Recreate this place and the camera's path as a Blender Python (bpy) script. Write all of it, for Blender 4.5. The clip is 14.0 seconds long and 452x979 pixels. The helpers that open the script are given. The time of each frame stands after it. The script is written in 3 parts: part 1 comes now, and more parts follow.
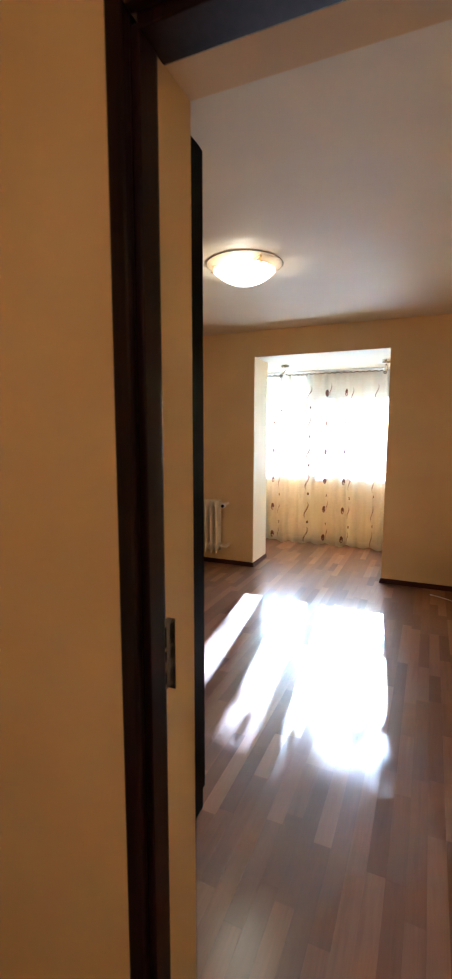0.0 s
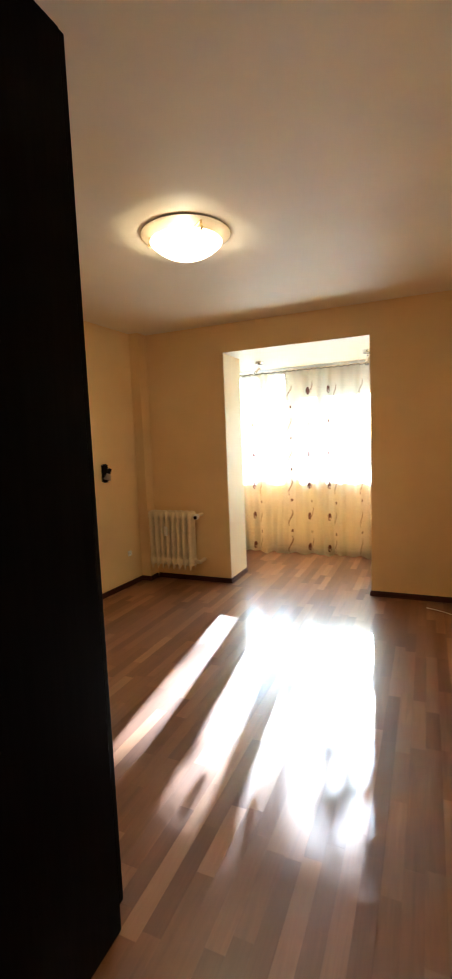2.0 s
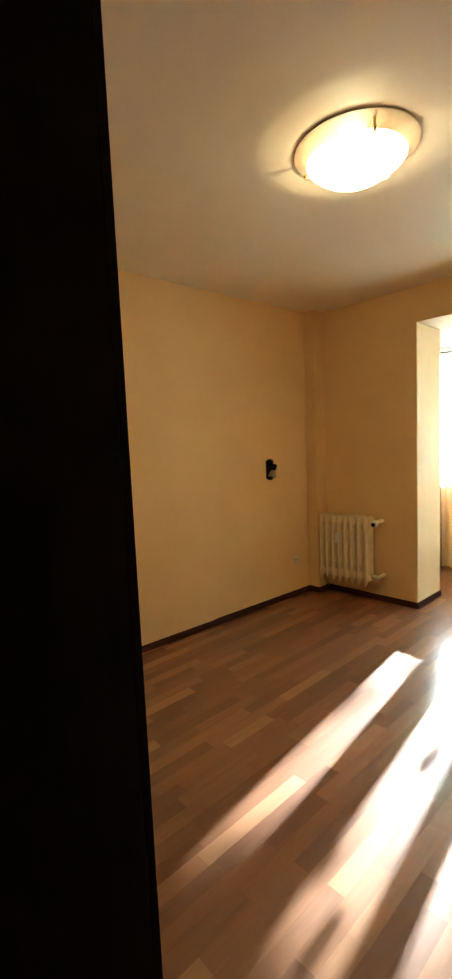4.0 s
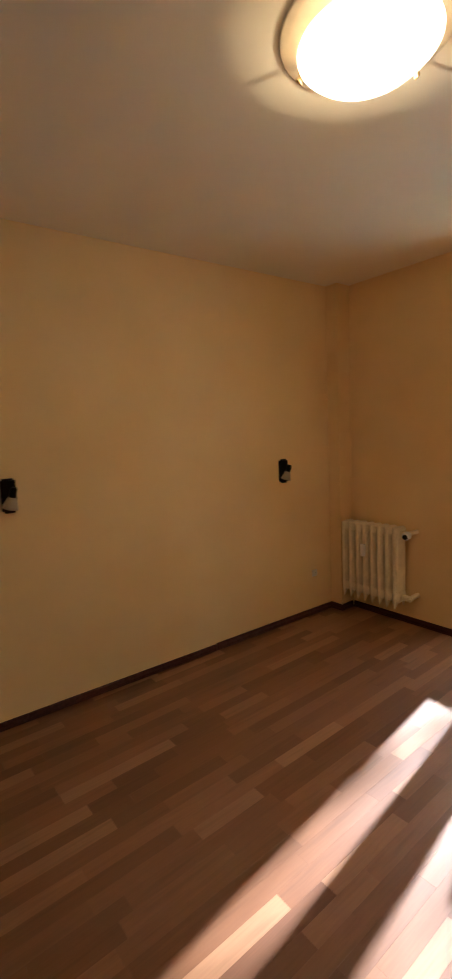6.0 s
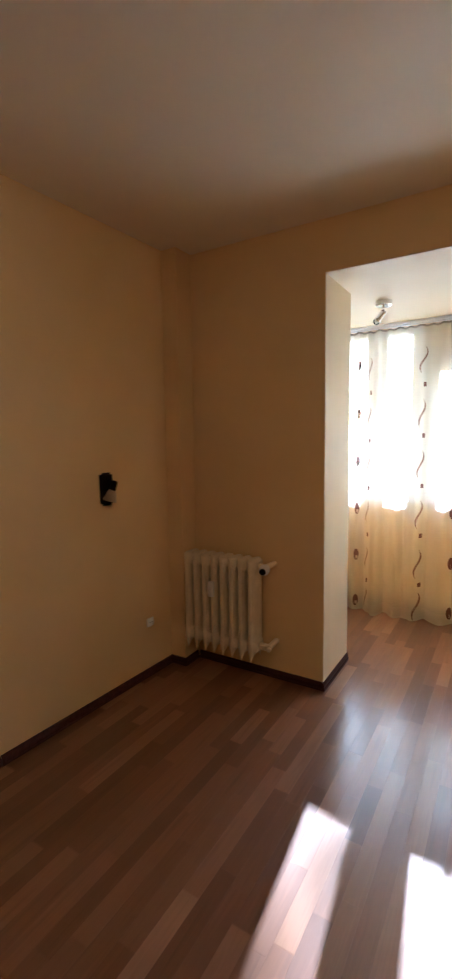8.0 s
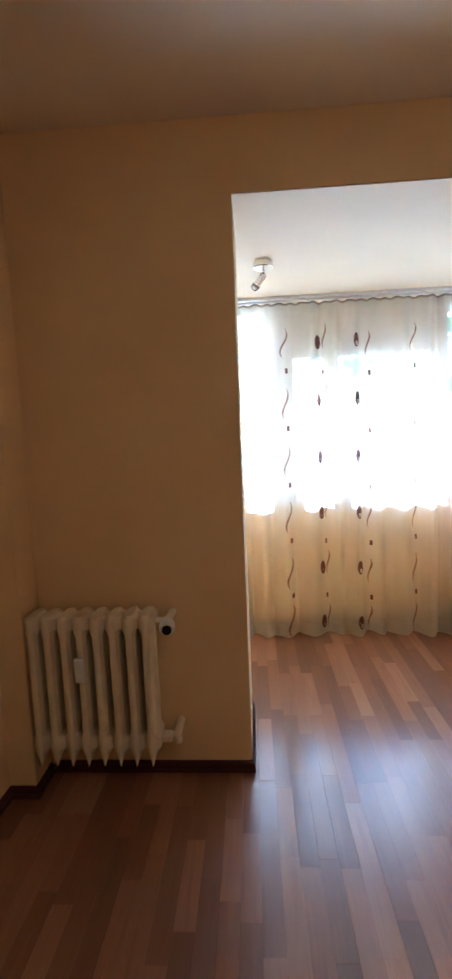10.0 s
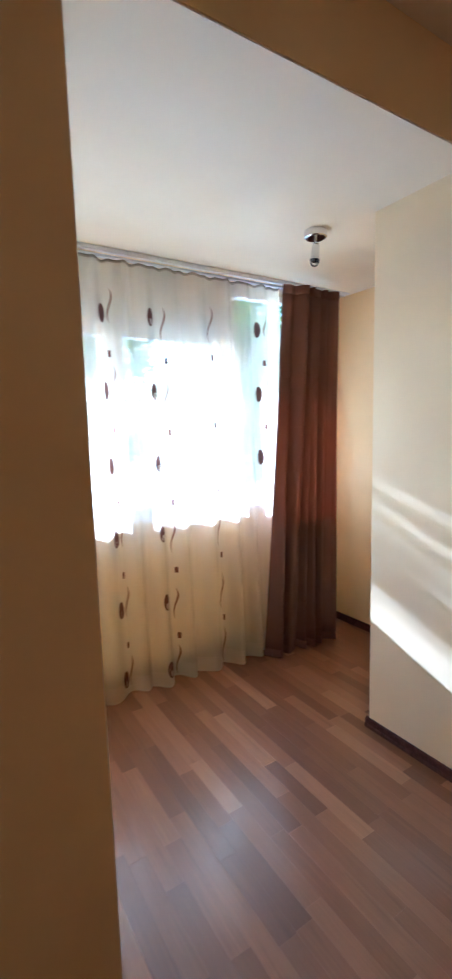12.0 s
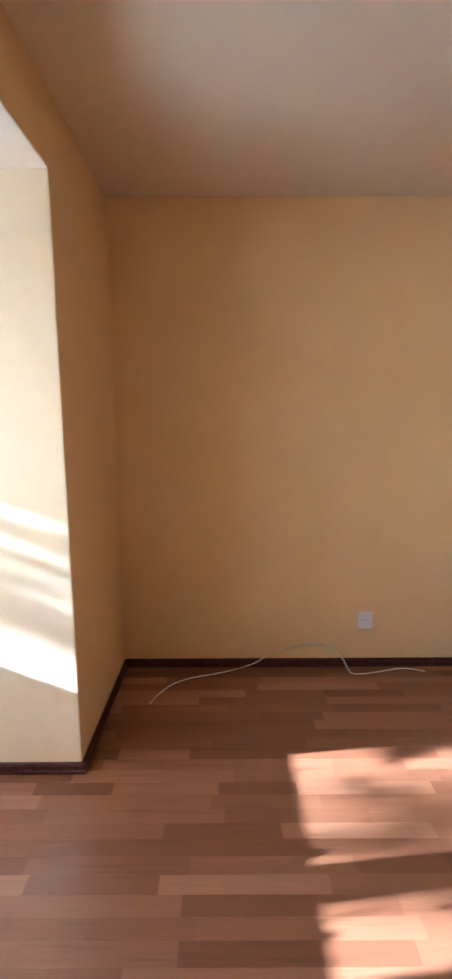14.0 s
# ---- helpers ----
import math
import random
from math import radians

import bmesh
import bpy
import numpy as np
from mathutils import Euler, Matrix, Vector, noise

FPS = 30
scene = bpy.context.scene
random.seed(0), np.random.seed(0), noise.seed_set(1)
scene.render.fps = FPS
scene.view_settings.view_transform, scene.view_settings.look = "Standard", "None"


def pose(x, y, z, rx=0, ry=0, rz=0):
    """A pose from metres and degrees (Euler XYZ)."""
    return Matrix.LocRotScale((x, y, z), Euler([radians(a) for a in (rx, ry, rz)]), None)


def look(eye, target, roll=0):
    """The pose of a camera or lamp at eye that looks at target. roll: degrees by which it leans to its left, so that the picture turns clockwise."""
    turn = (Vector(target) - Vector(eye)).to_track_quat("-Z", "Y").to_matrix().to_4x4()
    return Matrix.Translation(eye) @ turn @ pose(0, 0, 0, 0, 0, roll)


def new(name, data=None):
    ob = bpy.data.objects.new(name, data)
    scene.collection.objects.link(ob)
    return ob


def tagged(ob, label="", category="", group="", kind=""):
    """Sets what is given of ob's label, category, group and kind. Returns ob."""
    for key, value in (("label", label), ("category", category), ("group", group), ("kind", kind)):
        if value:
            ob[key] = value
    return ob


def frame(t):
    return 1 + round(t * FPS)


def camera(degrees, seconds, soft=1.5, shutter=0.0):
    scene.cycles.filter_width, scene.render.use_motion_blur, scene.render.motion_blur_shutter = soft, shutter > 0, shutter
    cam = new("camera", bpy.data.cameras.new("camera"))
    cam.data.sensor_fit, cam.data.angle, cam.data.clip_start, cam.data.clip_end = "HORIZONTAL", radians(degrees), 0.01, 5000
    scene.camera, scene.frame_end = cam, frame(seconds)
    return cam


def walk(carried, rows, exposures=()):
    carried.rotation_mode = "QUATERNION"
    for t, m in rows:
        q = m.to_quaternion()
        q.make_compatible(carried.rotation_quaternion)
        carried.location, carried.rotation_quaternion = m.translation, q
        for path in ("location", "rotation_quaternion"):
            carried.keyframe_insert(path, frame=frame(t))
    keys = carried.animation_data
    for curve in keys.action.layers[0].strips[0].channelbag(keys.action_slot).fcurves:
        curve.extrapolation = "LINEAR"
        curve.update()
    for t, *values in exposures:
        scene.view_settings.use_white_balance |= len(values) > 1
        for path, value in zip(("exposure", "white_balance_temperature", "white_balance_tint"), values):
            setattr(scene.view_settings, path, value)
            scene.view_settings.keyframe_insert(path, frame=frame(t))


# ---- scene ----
cam = camera(51.6, 14.0, 2.0, 0.5)
PATH = [
    (0, (1.773, -4.817, 1.508), (0.979, -2.997, 1.263), 0.1),
    (0.5, (1.751, -4.711, 1.48), (1.04, -2.856, 1.246), -0.5),
    (1, (1.736, -4.59, 1.452), (1.055, -2.722, 1.235), -1.2),
    (1.5, (1.759, -4.472, 1.437), (1.111, -2.592, 1.225), -1.7),
    (2, (1.839, -4.285, 1.443), (1.047, -2.46, 1.238), -2.3),
    (2.5, (1.852, -4.145, 1.427), (0.885, -2.406, 1.232), -2.4),
    (3, (1.809, -3.996, 1.416), (0.685, -2.352, 1.231), -2.4),
    (3.5, (1.746, -3.834, 1.414), (0.472, -2.304, 1.226), -2.4),
    (3.7, (1.721, -3.769, 1.415), (0.351, -2.324, 1.229), -2.6),
    (5.8, (1.505, -3.198, 1.485), (-0.083, -2.001, 1.273), -2.5),
    (6, (1.474, -3.136, 1.486), (-0.088, -1.911, 1.245), -2.7),
    (6.5, (1.366, -2.958, 1.482), (-0.164, -1.694, 1.231), -3.1),
    (7, (1.235, -2.776, 1.475), (-0.227, -1.435, 1.225), -2.5),
    (7.5, (1.066, -2.614, 1.46), (-0.133, -1.03, 1.238), -1.3),
    (8, (0.884, -2.453, 1.438), (-0.162, -0.761, 1.227), -0.9),
    (8.2, (0.804, -2.377, 1.434), (-0.143, -0.629, 1.217), -1.3),
    (10.4, (-0.089, -1.691, 1.407), (0.086, 0.288, 1.181), -1.8),
    (10.6, (-0.152, -1.604, 1.408), (0.2, 0.35, 1.169), -1.3),
    (11, (-0.273, -1.414, 1.407), (0.398, 0.455, 1.176), -0.4),
    (11.2, (-0.301, -1.316, 1.403), (0.482, 0.51, 1.169), -0.8),
    (11.5, (-0.315, -1.191, 1.401), (0.57, 0.585, 1.154), -0.7),
    (12, (-0.276, -0.961, 1.414), (0.782, 0.718, 1.165), -1.5),
    (12.5, (-0.271, -0.812, 1.434), (1.15, 0.568, 1.162), -0.4),
    (13, (-0.291, -0.693, 1.446), (1.458, 0.235, 1.164), -0.9),
    (13.2, (-0.307, -0.658, 1.448), (1.535, 0.069, 1.17), -1.3),
    (13.5, (-0.326, -0.639, 1.45), (1.609, -0.229, 1.158), -0.8),
    (14, (-0.368, -0.605, 1.448), (1.61, -0.603, 1.149), -0.3),
]
walk(cam, [(t, look(eye, target, roll)) for t, eye, target, roll in PATH],
     [(0, 4.33, 4450, 4), (1.5, 4.46, 4850, 1), (2.5, 4.43, 5150, -2), (3.5, 4.55, 5500, -7), (6, 4.1, 5200, 4), (6.5, 4.0, 5150, 5), (7, 4.25, 5050, 9), (7.5, 3.85, 4950, 10), (8, 3.6, 4850, 10),
      (10.5, 3.75, 4380, 11), (12, 3.5, 4360, 11), (12.5, 3.2, 4350, 10), (13, 3.85, 4450, 14), (14, 4.4, 4520, 13)])

# ---- light ----
# Low sun from beyond the window; light runs along (0.11, -1, -0.40).
SUN_WAY = Vector((0.11, -1.0, -0.40)).normalized()
world = bpy.data.worlds.new("sky")
scene.world = world
world.use_nodes = True
wn, wl = world.node_tree.nodes, world.node_tree.links
sky = wn.new("ShaderNodeTexSky")
sky.sky_type = 'NISHITA'
sky.sun_disc = False
sky.sun_elevation = math.asin(-SUN_WAY.z)
sky.sun_rotation = math.atan2(-SUN_WAY.x, -SUN_WAY.y)
wn["Background"].inputs["Strength"].default_value = 0.14
wl.new(sky.outputs["Color"], wn["Background"].inputs["Color"])

sun_data = bpy.data.lights.new("sun", 'SUN')
sun_data.energy = 5.0
sun_data.angle = radians(0.55)
sun_data.color = (1.0, 0.96, 0.91)
sun = new("sun", sun_data)
sun.matrix_world = look((-3, 20, 9), Vector((-3, 20, 9)) + SUN_WAY)

# The bulbs of the lamps that are switched on.
def bulb(name, x, y, z, watts, radius, color):
    data = bpy.data.lights.new(name, 'POINT')
    data.energy, data.shadow_soft_size, data.color = watts, radius, color
    ob = new(name, data)
    ob.location = (x, y, z)
    return ob

LAMP = (0.625, -1.895)
HALL_LAMP = (2.25, -5.75)
WARM = (1.0, 0.72, 0.42)
bulb("bulb_light", LAMP[0] - 0.018, LAMP[1] + 0.004, 2.491, 0.30, 0.007, WARM)
bulb("bulb_light", HALL_LAMP[0] - 0.018, HALL_LAMP[1] + 0.004, 2.491, 0.30, 0.007, WARM)


# ---- materials ----
def material(name):
    m = bpy.data.materials.new(name)
    m.use_nodes = True
    n, l = m.node_tree.nodes, m.node_tree.links
    return m, n, l, n["Principled BSDF"]


def coords(n, l, scale=(1, 1, 1)):
    tc = n.new("ShaderNodeTexCoord")
    mp = n.new("ShaderNodeMapping")
    mp.inputs["Scale"].default_value = scale
    l.new(tc.outputs["Object"], mp.inputs["Vector"])
    return mp.outputs["Vector"]


def noise_tex(n, l, vec, scale, detail=3.0):
    t = n.new("ShaderNodeTexNoise")
    t.inputs["Scale"].default_value = scale
    t.inputs["Detail"].default_value = detail
    l.new(vec, t.inputs["Vector"])
    return t.outputs["Fac"]


def ramp(n, l, fac, stops):
    r = n.new("ShaderNodeValToRGB")
    e = r.color_ramp.elements
    while len(e) < len(stops):
        e.new(0.5)
    for el, (p, c) in zip(e, stops):
        el.position, el.color = p, (*c, 1)
    l.new(fac, r.inputs["Fac"])
    return r.outputs["Color"]


def bump(n, l, bsdf, height, strength, distance):
    b = n.new("ShaderNodeBump")
    b.inputs["Strength"].default_value = strength
    b.inputs["Distance"].default_value = distance
    l.new(height, b.inputs["Height"])
    l.new(b.outputs["Normal"], bsdf.inputs["Normal"])


def paint(name, lo, hi, rough=0.6, grain=260.0, relief=0.12):
    """Rolled wall paint: faint clouds of tone and a fine orange-peel relief."""
    m, n, l, b = material(name)
    v = coords(n, l)
    l.new(ramp(n, l, noise_tex(n, l, v, 2.2, 4), [(0.3, lo), (0.7, hi)]), b.inputs["Base Color"])
    b.inputs["Roughness"].default_value = rough
    b.inputs["Specular IOR Level"].default_value = 0.3
    bump(n, l, b, noise_tex(n, l, v, grain, 2), relief, 0.002)
    return m


def plain(name, color, rough=0.5, metal=0.0, spread=0.12, scale=30.0, relief=0.0):
    m, n, l, b = material(name)
    v = coords(n, l)
    lo, hi = [c * (1 - spread) for c in color], [min(1, c * (1 + spread)) for c in color]
    l.new(ramp(n, l, noise_tex(n, l, v, scale, 4), [(0.3, lo), (0.7, hi)]), b.inputs["Base Color"])
    b.inputs["Roughness"].default_value = rough
    b.inputs["Metallic"].default_value = metal
    if relief:
        bump(n, l, b, noise_tex(n, l, v, scale * 6, 2), relief, 0.001)
    return m


WALL = paint("cream_wall_paint", (0.825, 0.588, 0.275), (0.875, 0.638, 0.320))
# wall paint made paler: daylight on the reveals is put into the colour
REVEAL_DAYLIT = paint("daylit_reveal_paint", (0.83, 0.685, 0.44), (0.87, 0.73, 0.49))
CEILING = paint("ceiling_paint", (0.83, 0.73, 0.545), (0.87, 0.77, 0.595))
PVC = plain("white_pvc", (0.80, 0.81, 0.82), 0.3, spread=0.02)
WHITE_PLASTIC = plain("white_plastic", (0.86, 0.84, 0.80), 0.35, spread=0.03)
ENAMEL = plain("cream_radiator_enamel", (0.86, 0.74, 0.49), 0.35, spread=0.08, scale=14, relief=0.1)
CHROME = plain("chrome", (0.75, 0.75, 0.76), 0.12, 1.0, 0.02)
BRASS = plain("brass", (0.75, 0.58, 0.28), 0.25, 1.0, 0.05)
STEEL = plain("steel", (0.62, 0.62, 0.62), 0.25, 1.0, 0.05)
BLACK = plain("black_plastic", (0.005, 0.004, 0.004), 0.5, spread=0.2)
BLACK.node_tree.nodes["Principled BSDF"].inputs["Specular IOR Level"].default_value = 0.15
HOLE = plain("socket_hole", (0.05, 0.05, 0.05), 0.6)
CABLE = plain("white_cable_sheath", (0.80, 0.78, 0.72), 0.4, spread=0.04)
CONCRETE = plain("facade_render", (0.45, 0.42, 0.38), 0.9, spread=0.15, scale=4)
GROUND = plain("ground_paving", (0.36, 0.35, 0.32), 0.95, spread=0.4, scale=1.5)
BARK = plain("bark", (0.10, 0.075, 0.05), 0.9, spread=0.3, scale=25, relief=0.6)


def wood_dark(name, lo, hi, rough, along=2, gloss=0.3):
    m, n, l, b = material(name)
    s = [60.0, 60.0, 60.0]
    s[along] = 2.5
    v = coords(n, l, tuple(s))
    g = noise_tex(n, l, v, 1.0, 5)
    l.new(ramp(n, l, g, [(0.35, lo), (0.65, hi)]), b.inputs["Base Color"])
    b.inputs["Roughness"].default_value = rough
    b.inputs["Specular IOR Level"].default_value = gloss
    bump(n, l, b, g, 0.15, 0.001)
    return m


WENGE = wood_dark("wenge_board", (0.002, 0.0013, 0.0012), (0.0045, 0.003, 0.0026), 0.45, 2, 0.03)
FRAME_WOOD = wood_dark("dark_door_frame", (0.008, 0.0028, 0.0028), (0.021, 0.007, 0.0062), 0.30, 2, 0.2)
BASE_WOOD = wood_dark("dark_skirting", (0.046, 0.014, 0.012), (0.085, 0.029, 0.023), 0.38, 0, 0.15)


def laminate():
    """Three-strip laminate: each strip its own tone, long grain, semi-gloss."""
    m, n, l, b = material("three_strip_laminate")
    info, geo = n.new("ShaderNodeObjectInfo"), n.new("ShaderNodeNewGeometry")
    add = n.new("ShaderNodeMath")
    l.new(info.outputs["Random"], add.inputs[0])
    l.new(geo.outputs["Random Per Island"], add.inputs[1])
    fr = n.new("ShaderNodeMath")
    fr.operation = 'FRACT'
    l.new(add.outputs[0], fr.inputs[0])
    tone = ramp(n, l, fr.outputs[0], [(0.0, (0.162, 0.061, 0.023)), (0.3, (0.202, 0.080, 0.031)), (0.62, (0.245, 0.102, 0.042)),
                                      (0.86, (0.30, 0.132, 0.058)), (1.0, (0.37, 0.178, 0.084))])
    pos = n.new("ShaderNodeMapping")
    pos.inputs["Scale"].default_value = (38, 2.2, 38)
    l.new(geo.outputs["Position"], pos.inputs["Vector"])
    sh = n.new("ShaderNodeVectorMath")
    sh.operation = 'ADD'
    comb = n.new("ShaderNodeCombineXYZ")
    mul = n.new("ShaderNodeMath")
    mul.operation = 'MULTIPLY'
    mul.inputs[1].default_value = 60.0
    l.new(fr.outputs[0], mul.inputs[0])
    l.new(mul.outputs[0], comb.inputs["Y"])
    l.new(pos.outputs["Vector"], sh.inputs[0])
    l.new(comb.outputs[0], sh.inputs[1])
    g = noise_tex(n, l, sh.outputs[0], 1.0, 6)
    grain = ramp(n, l, g, [(0.30, (0.80, 0.79, 0.78)), (0.48, (1.0, 1.0, 1.0)), (0.56, (0.93, 0.92, 0.92)), (0.74, (1.14, 1.13, 1.12))])
    mix = n.new("ShaderNodeMix")
    mix.data_type, mix.blend_type = 'RGBA', 'MULTIPLY'
    mix.inputs["Factor"].default_value = 1.0
    l.new(tone, mix.inputs["A"])
    l.new(grain, mix.inputs["B"])
    l.new(mix.outputs["Result"], b.inputs["Base Color"])
    wear = noise_tex(n, l, geo.outputs["Position"], 3.0, 4)
    mr = n.new("ShaderNodeMapRange")
    mr.inputs["To Min"].default_value, mr.inputs["To Max"].default_value = 0.44, 0.55
    l.new(wear, mr.inputs["Value"])
    l.new(mr.outputs[0], b.inputs["Roughness"])
    b.inputs["Specular IOR Level"].default_value = 0.35
    b.inputs["Coat Weight"].default_value = 1.0
    b.inputs["Coat IOR"].default_value = 1.52
    b.inputs["Coat Roughness"].default_value = 0.22
    bump(n, l, b, g, 0.06, 0.0006)
    return m


LAMINATE = laminate()
SUBFLOOR = plain("joint_shadow", (0.05, 0.025, 0.015), 0.8)


def cloth(name, color, through_color, clear, glow, weave=900.0):
    """Woven cloth: clear is the share of open mesh, glow the share of light that seeps through the threads."""
    m, n, l, b = material(name)
    out = n["Material Output"]
    v = coords(n, l)
    b.inputs["Roughness"].default_value = 0.85
    b.inputs["Specular IOR Level"].default_value = 0.1
    l.new(ramp(n, l, noise_tex(n, l, v, 8.0, 4), [(0.3, [c * 0.93 for c in color]), (0.7, color)]), b.inputs["Base Color"])
    bump(n, l, b, noise_tex(n, l, v, weave, 2), 0.1, 0.0006)
    tl = n.new("ShaderNodeBsdfTranslucent")
    tl.inputs["Color"].default_value = (*through_color, 1)
    m1 = n.new("ShaderNodeMixShader")
    m1.inputs["Fac"].default_value = glow
    l.new(b.outputs[0], m1.inputs[1])
    l.new(tl.outputs[0], m1.inputs[2])
    top = m1
    if clear:
        tr = n.new("ShaderNodeBsdfTransparent")
        m2 = n.new("ShaderNodeMixShader")
        m2.inputs["Fac"].default_value = clear
        l.new(m1.outputs[0], m2.inputs[1])
        l.new(tr.outputs[0], m2.inputs[2])
        top = m2
    l.new(top.outputs[0], out.inputs["Surface"])
    return m


SHEER = cloth("cream_voile", (0.90, 0.81, 0.63), (0.97, 0.915, 0.77), 0.57, 0.78)
SHEER_HEM = cloth("voile_hem", (0.76, 0.70, 0.60), (0.80, 0.73, 0.60), 0.42, 0.5)
TAPE = cloth("gathering_tape", (0.26, 0.24, 0.19), (0.3, 0.26, 0.2), 0.0, 0.2)
PRINT = cloth("brown_voile_print", (0.10, 0.045, 0.036), (0.14, 0.06, 0.045), 0.02, 0.18)
PRINT_WAVE = cloth("thin_brown_voile_print", (0.20, 0.115, 0.085), (0.30, 0.16, 0.11), 0.30, 0.3)
PRINT_PALE = cloth("grey_voile_print", (0.42, 0.36, 0.31), (0.4, 0.33, 0.28), 0.05, 0.3)
DRAPE = cloth("brown_drape", (0.17, 0.086, 0.068), (0.42, 0.15, 0.080), 0.0, 0.16, 500)
LEAF = cloth("leaf", (0.055, 0.10, 0.03), (0.12, 0.20, 0.04), 0.0, 0.4, 60)


def glass(name, tint=(1, 1, 1), rough=0.0):
    m, n, l, b = material(name)
    out = n["Material Output"]
    tr, gl, fr, mx = n.new("ShaderNodeBsdfTransparent"), n.new("ShaderNodeBsdfGlossy"), n.new("ShaderNodeFresnel"), n.new("ShaderNodeMixShader")
    tr.inputs["Color"].default_value = (*tint, 1)
    gl.inputs["Roughness"].default_value = rough
    fr.inputs["IOR"].default_value = 1.45
    l.new(fr.outputs[0], mx.inputs["Fac"])
    l.new(tr.outputs[0], mx.inputs[1])
    l.new(gl.outputs[0], mx.inputs[2])
    l.new(mx.outputs[0], out.inputs["Surface"])
    return m


PANE = glass("window_glass", (0.93, 0.97, 0.97))
BULB_GLASS = glass("spot_bulb_glass", (0.85, 0.85, 0.85), 0.1)
INNER_GLAZE = plain("bowl_inner_glaze", (0.45, 0.43, 0.38), 0.5)
PLATE = plain("beige_lacquered_plate", (0.42, 0.33, 0.21), 0.6, spread=0.04)
FROST = plain("frosted_glass_shade", (0.42, 0.33, 0.24), 0.4, spread=0.05)


def lit_glass():
    """Milk glass of a lamp that is on."""
    m, n, l, b = material("lit_milk_glass")
    b.inputs["Base Color"].default_value = (0.85, 0.82, 0.74, 1)
    b.inputs["Roughness"].default_value = 0.25
    b.inputs["Emission Color"].default_value = (1.0, 0.68, 0.36, 1)
    b.inputs["Emission Strength"].default_value = 0.8
    return m


LIT = lit_glass()


# ---- mesh helpers ----
def part(name, bm, mat, parent=None, label="", smooth=False):
    me = bpy.data.meshes.new(name)
    bmesh.ops.recalc_face_normals(bm, faces=bm.faces)
    bm.to_mesh(me)
    bm.free()
    me.materials.append(mat)
    if smooth:
        me.polygons.foreach_set("use_smooth", [True] * len(me.polygons))
    ob = new(name, me)
    if parent is not None:
        ob.parent = parent
    if label:
        tagged(ob, label)
    return ob


def empty(name, label, category, x=0, y=0, z=0, group=""):
    ob = new(name)
    ob.location = (x, y, z)
    ob.empty_display_size = 0.05
    return tagged(ob, label, category, group)


def box(bm, x0, x1, y0, y1, z0, z1, bevel=0.0):
    r = bmesh.ops.create_cube(bm, size=1, matrix=Matrix.Translation(((x0 + x1) / 2, (y0 + y1) / 2, (z0 + z1) / 2)) @
                              Matrix.Diagonal((x1 - x0, y1 - y0, z1 - z0, 1)))
    if bevel:
        es = list({e for v in r["verts"] for e in v.link_edges})
        bmesh.ops.bevel(bm, geom=es, offset=bevel, segments=2, affect='EDGES', profile=0.5)
    return bm


def boxes(*rows, bevel=0.0):
    bm = bmesh.new()
    for r in rows:
        box(bm, *r, bevel=bevel)
    return bm


def lathe(bm, profile, m=Matrix(), steps=28):
    """Revolve (radius, height) pairs about z, then place by m."""
    rings = []
    for r, z in profile:
        rings.append([bm.verts.new(m @ Vector((r * math.cos(a), r * math.sin(a), z))) for a in
                      [2 * math.pi * i / steps for i in range(steps)]] if r > 1e-6 else [bm.verts.new(m @ Vector((0, 0, z)))])
    for a, b in zip(rings, rings[1:]):
        for i in range(steps):
            j = (i + 1) % steps
            if len(a) == 1 and len(b) == 1:
                continue
            if len(a) == 1:
                bm.faces.new((a[0], b[i], b[j]))
            elif len(b) == 1:
                bm.faces.new((a[i], b[0], a[j]))
            else:
                bm.faces.new((a[i], b[i], b[j], a[j]))
    return bm


def tube(bm, pts, radius, steps=10, taper=None):
    pts = [Vector(p) for p in pts]
    rings = []
    for i, p in enumerate(pts):
        way = (pts[min(i + 1, len(pts) - 1)] - pts[max(i - 1, 0)]).normalized()
        side = way.cross(Vector((0, 0, 1)) if abs(way.z) < 0.9 else Vector((1, 0, 0))).normalized()
        up = side.cross(way)
        r = radius if taper is None else radius + (taper - radius) * i / (len(pts) - 1)
        rings.append([bm.verts.new(p + r * (math.cos(a) * side + math.sin(a) * up)) for a in
                      [2 * math.pi * k / steps for k in range(steps)]])
    for a, b in zip(rings, rings[1:]):
        for k in range(steps):
            bm.faces.new((a[k], a[(k + 1) % steps], b[(k + 1) % steps], b[k]))
    bm.faces.new(rings[0])
    bm.faces.new(list(reversed(rings[-1])))
    return bm


def smooth_line(pts, n=8):
    """Catmull-Rom through the points."""
    pts = [Vector(p) for p in pts]
    out = []
    for i in range(len(pts) - 1):
        a, b, c, d = pts[max(i - 1, 0)], pts[i], pts[i + 1], pts[min(i + 2, len(pts) - 1)]
        for k in range(n):
            t = k / n
            out.append(0.5 * ((2 * b) + (c - a) * t + (2 * a - 5 * b + 4 * c - d) * t * t + (3 * b - a - 3 * c + d) * t ** 3))
    return out + [pts[-1]]


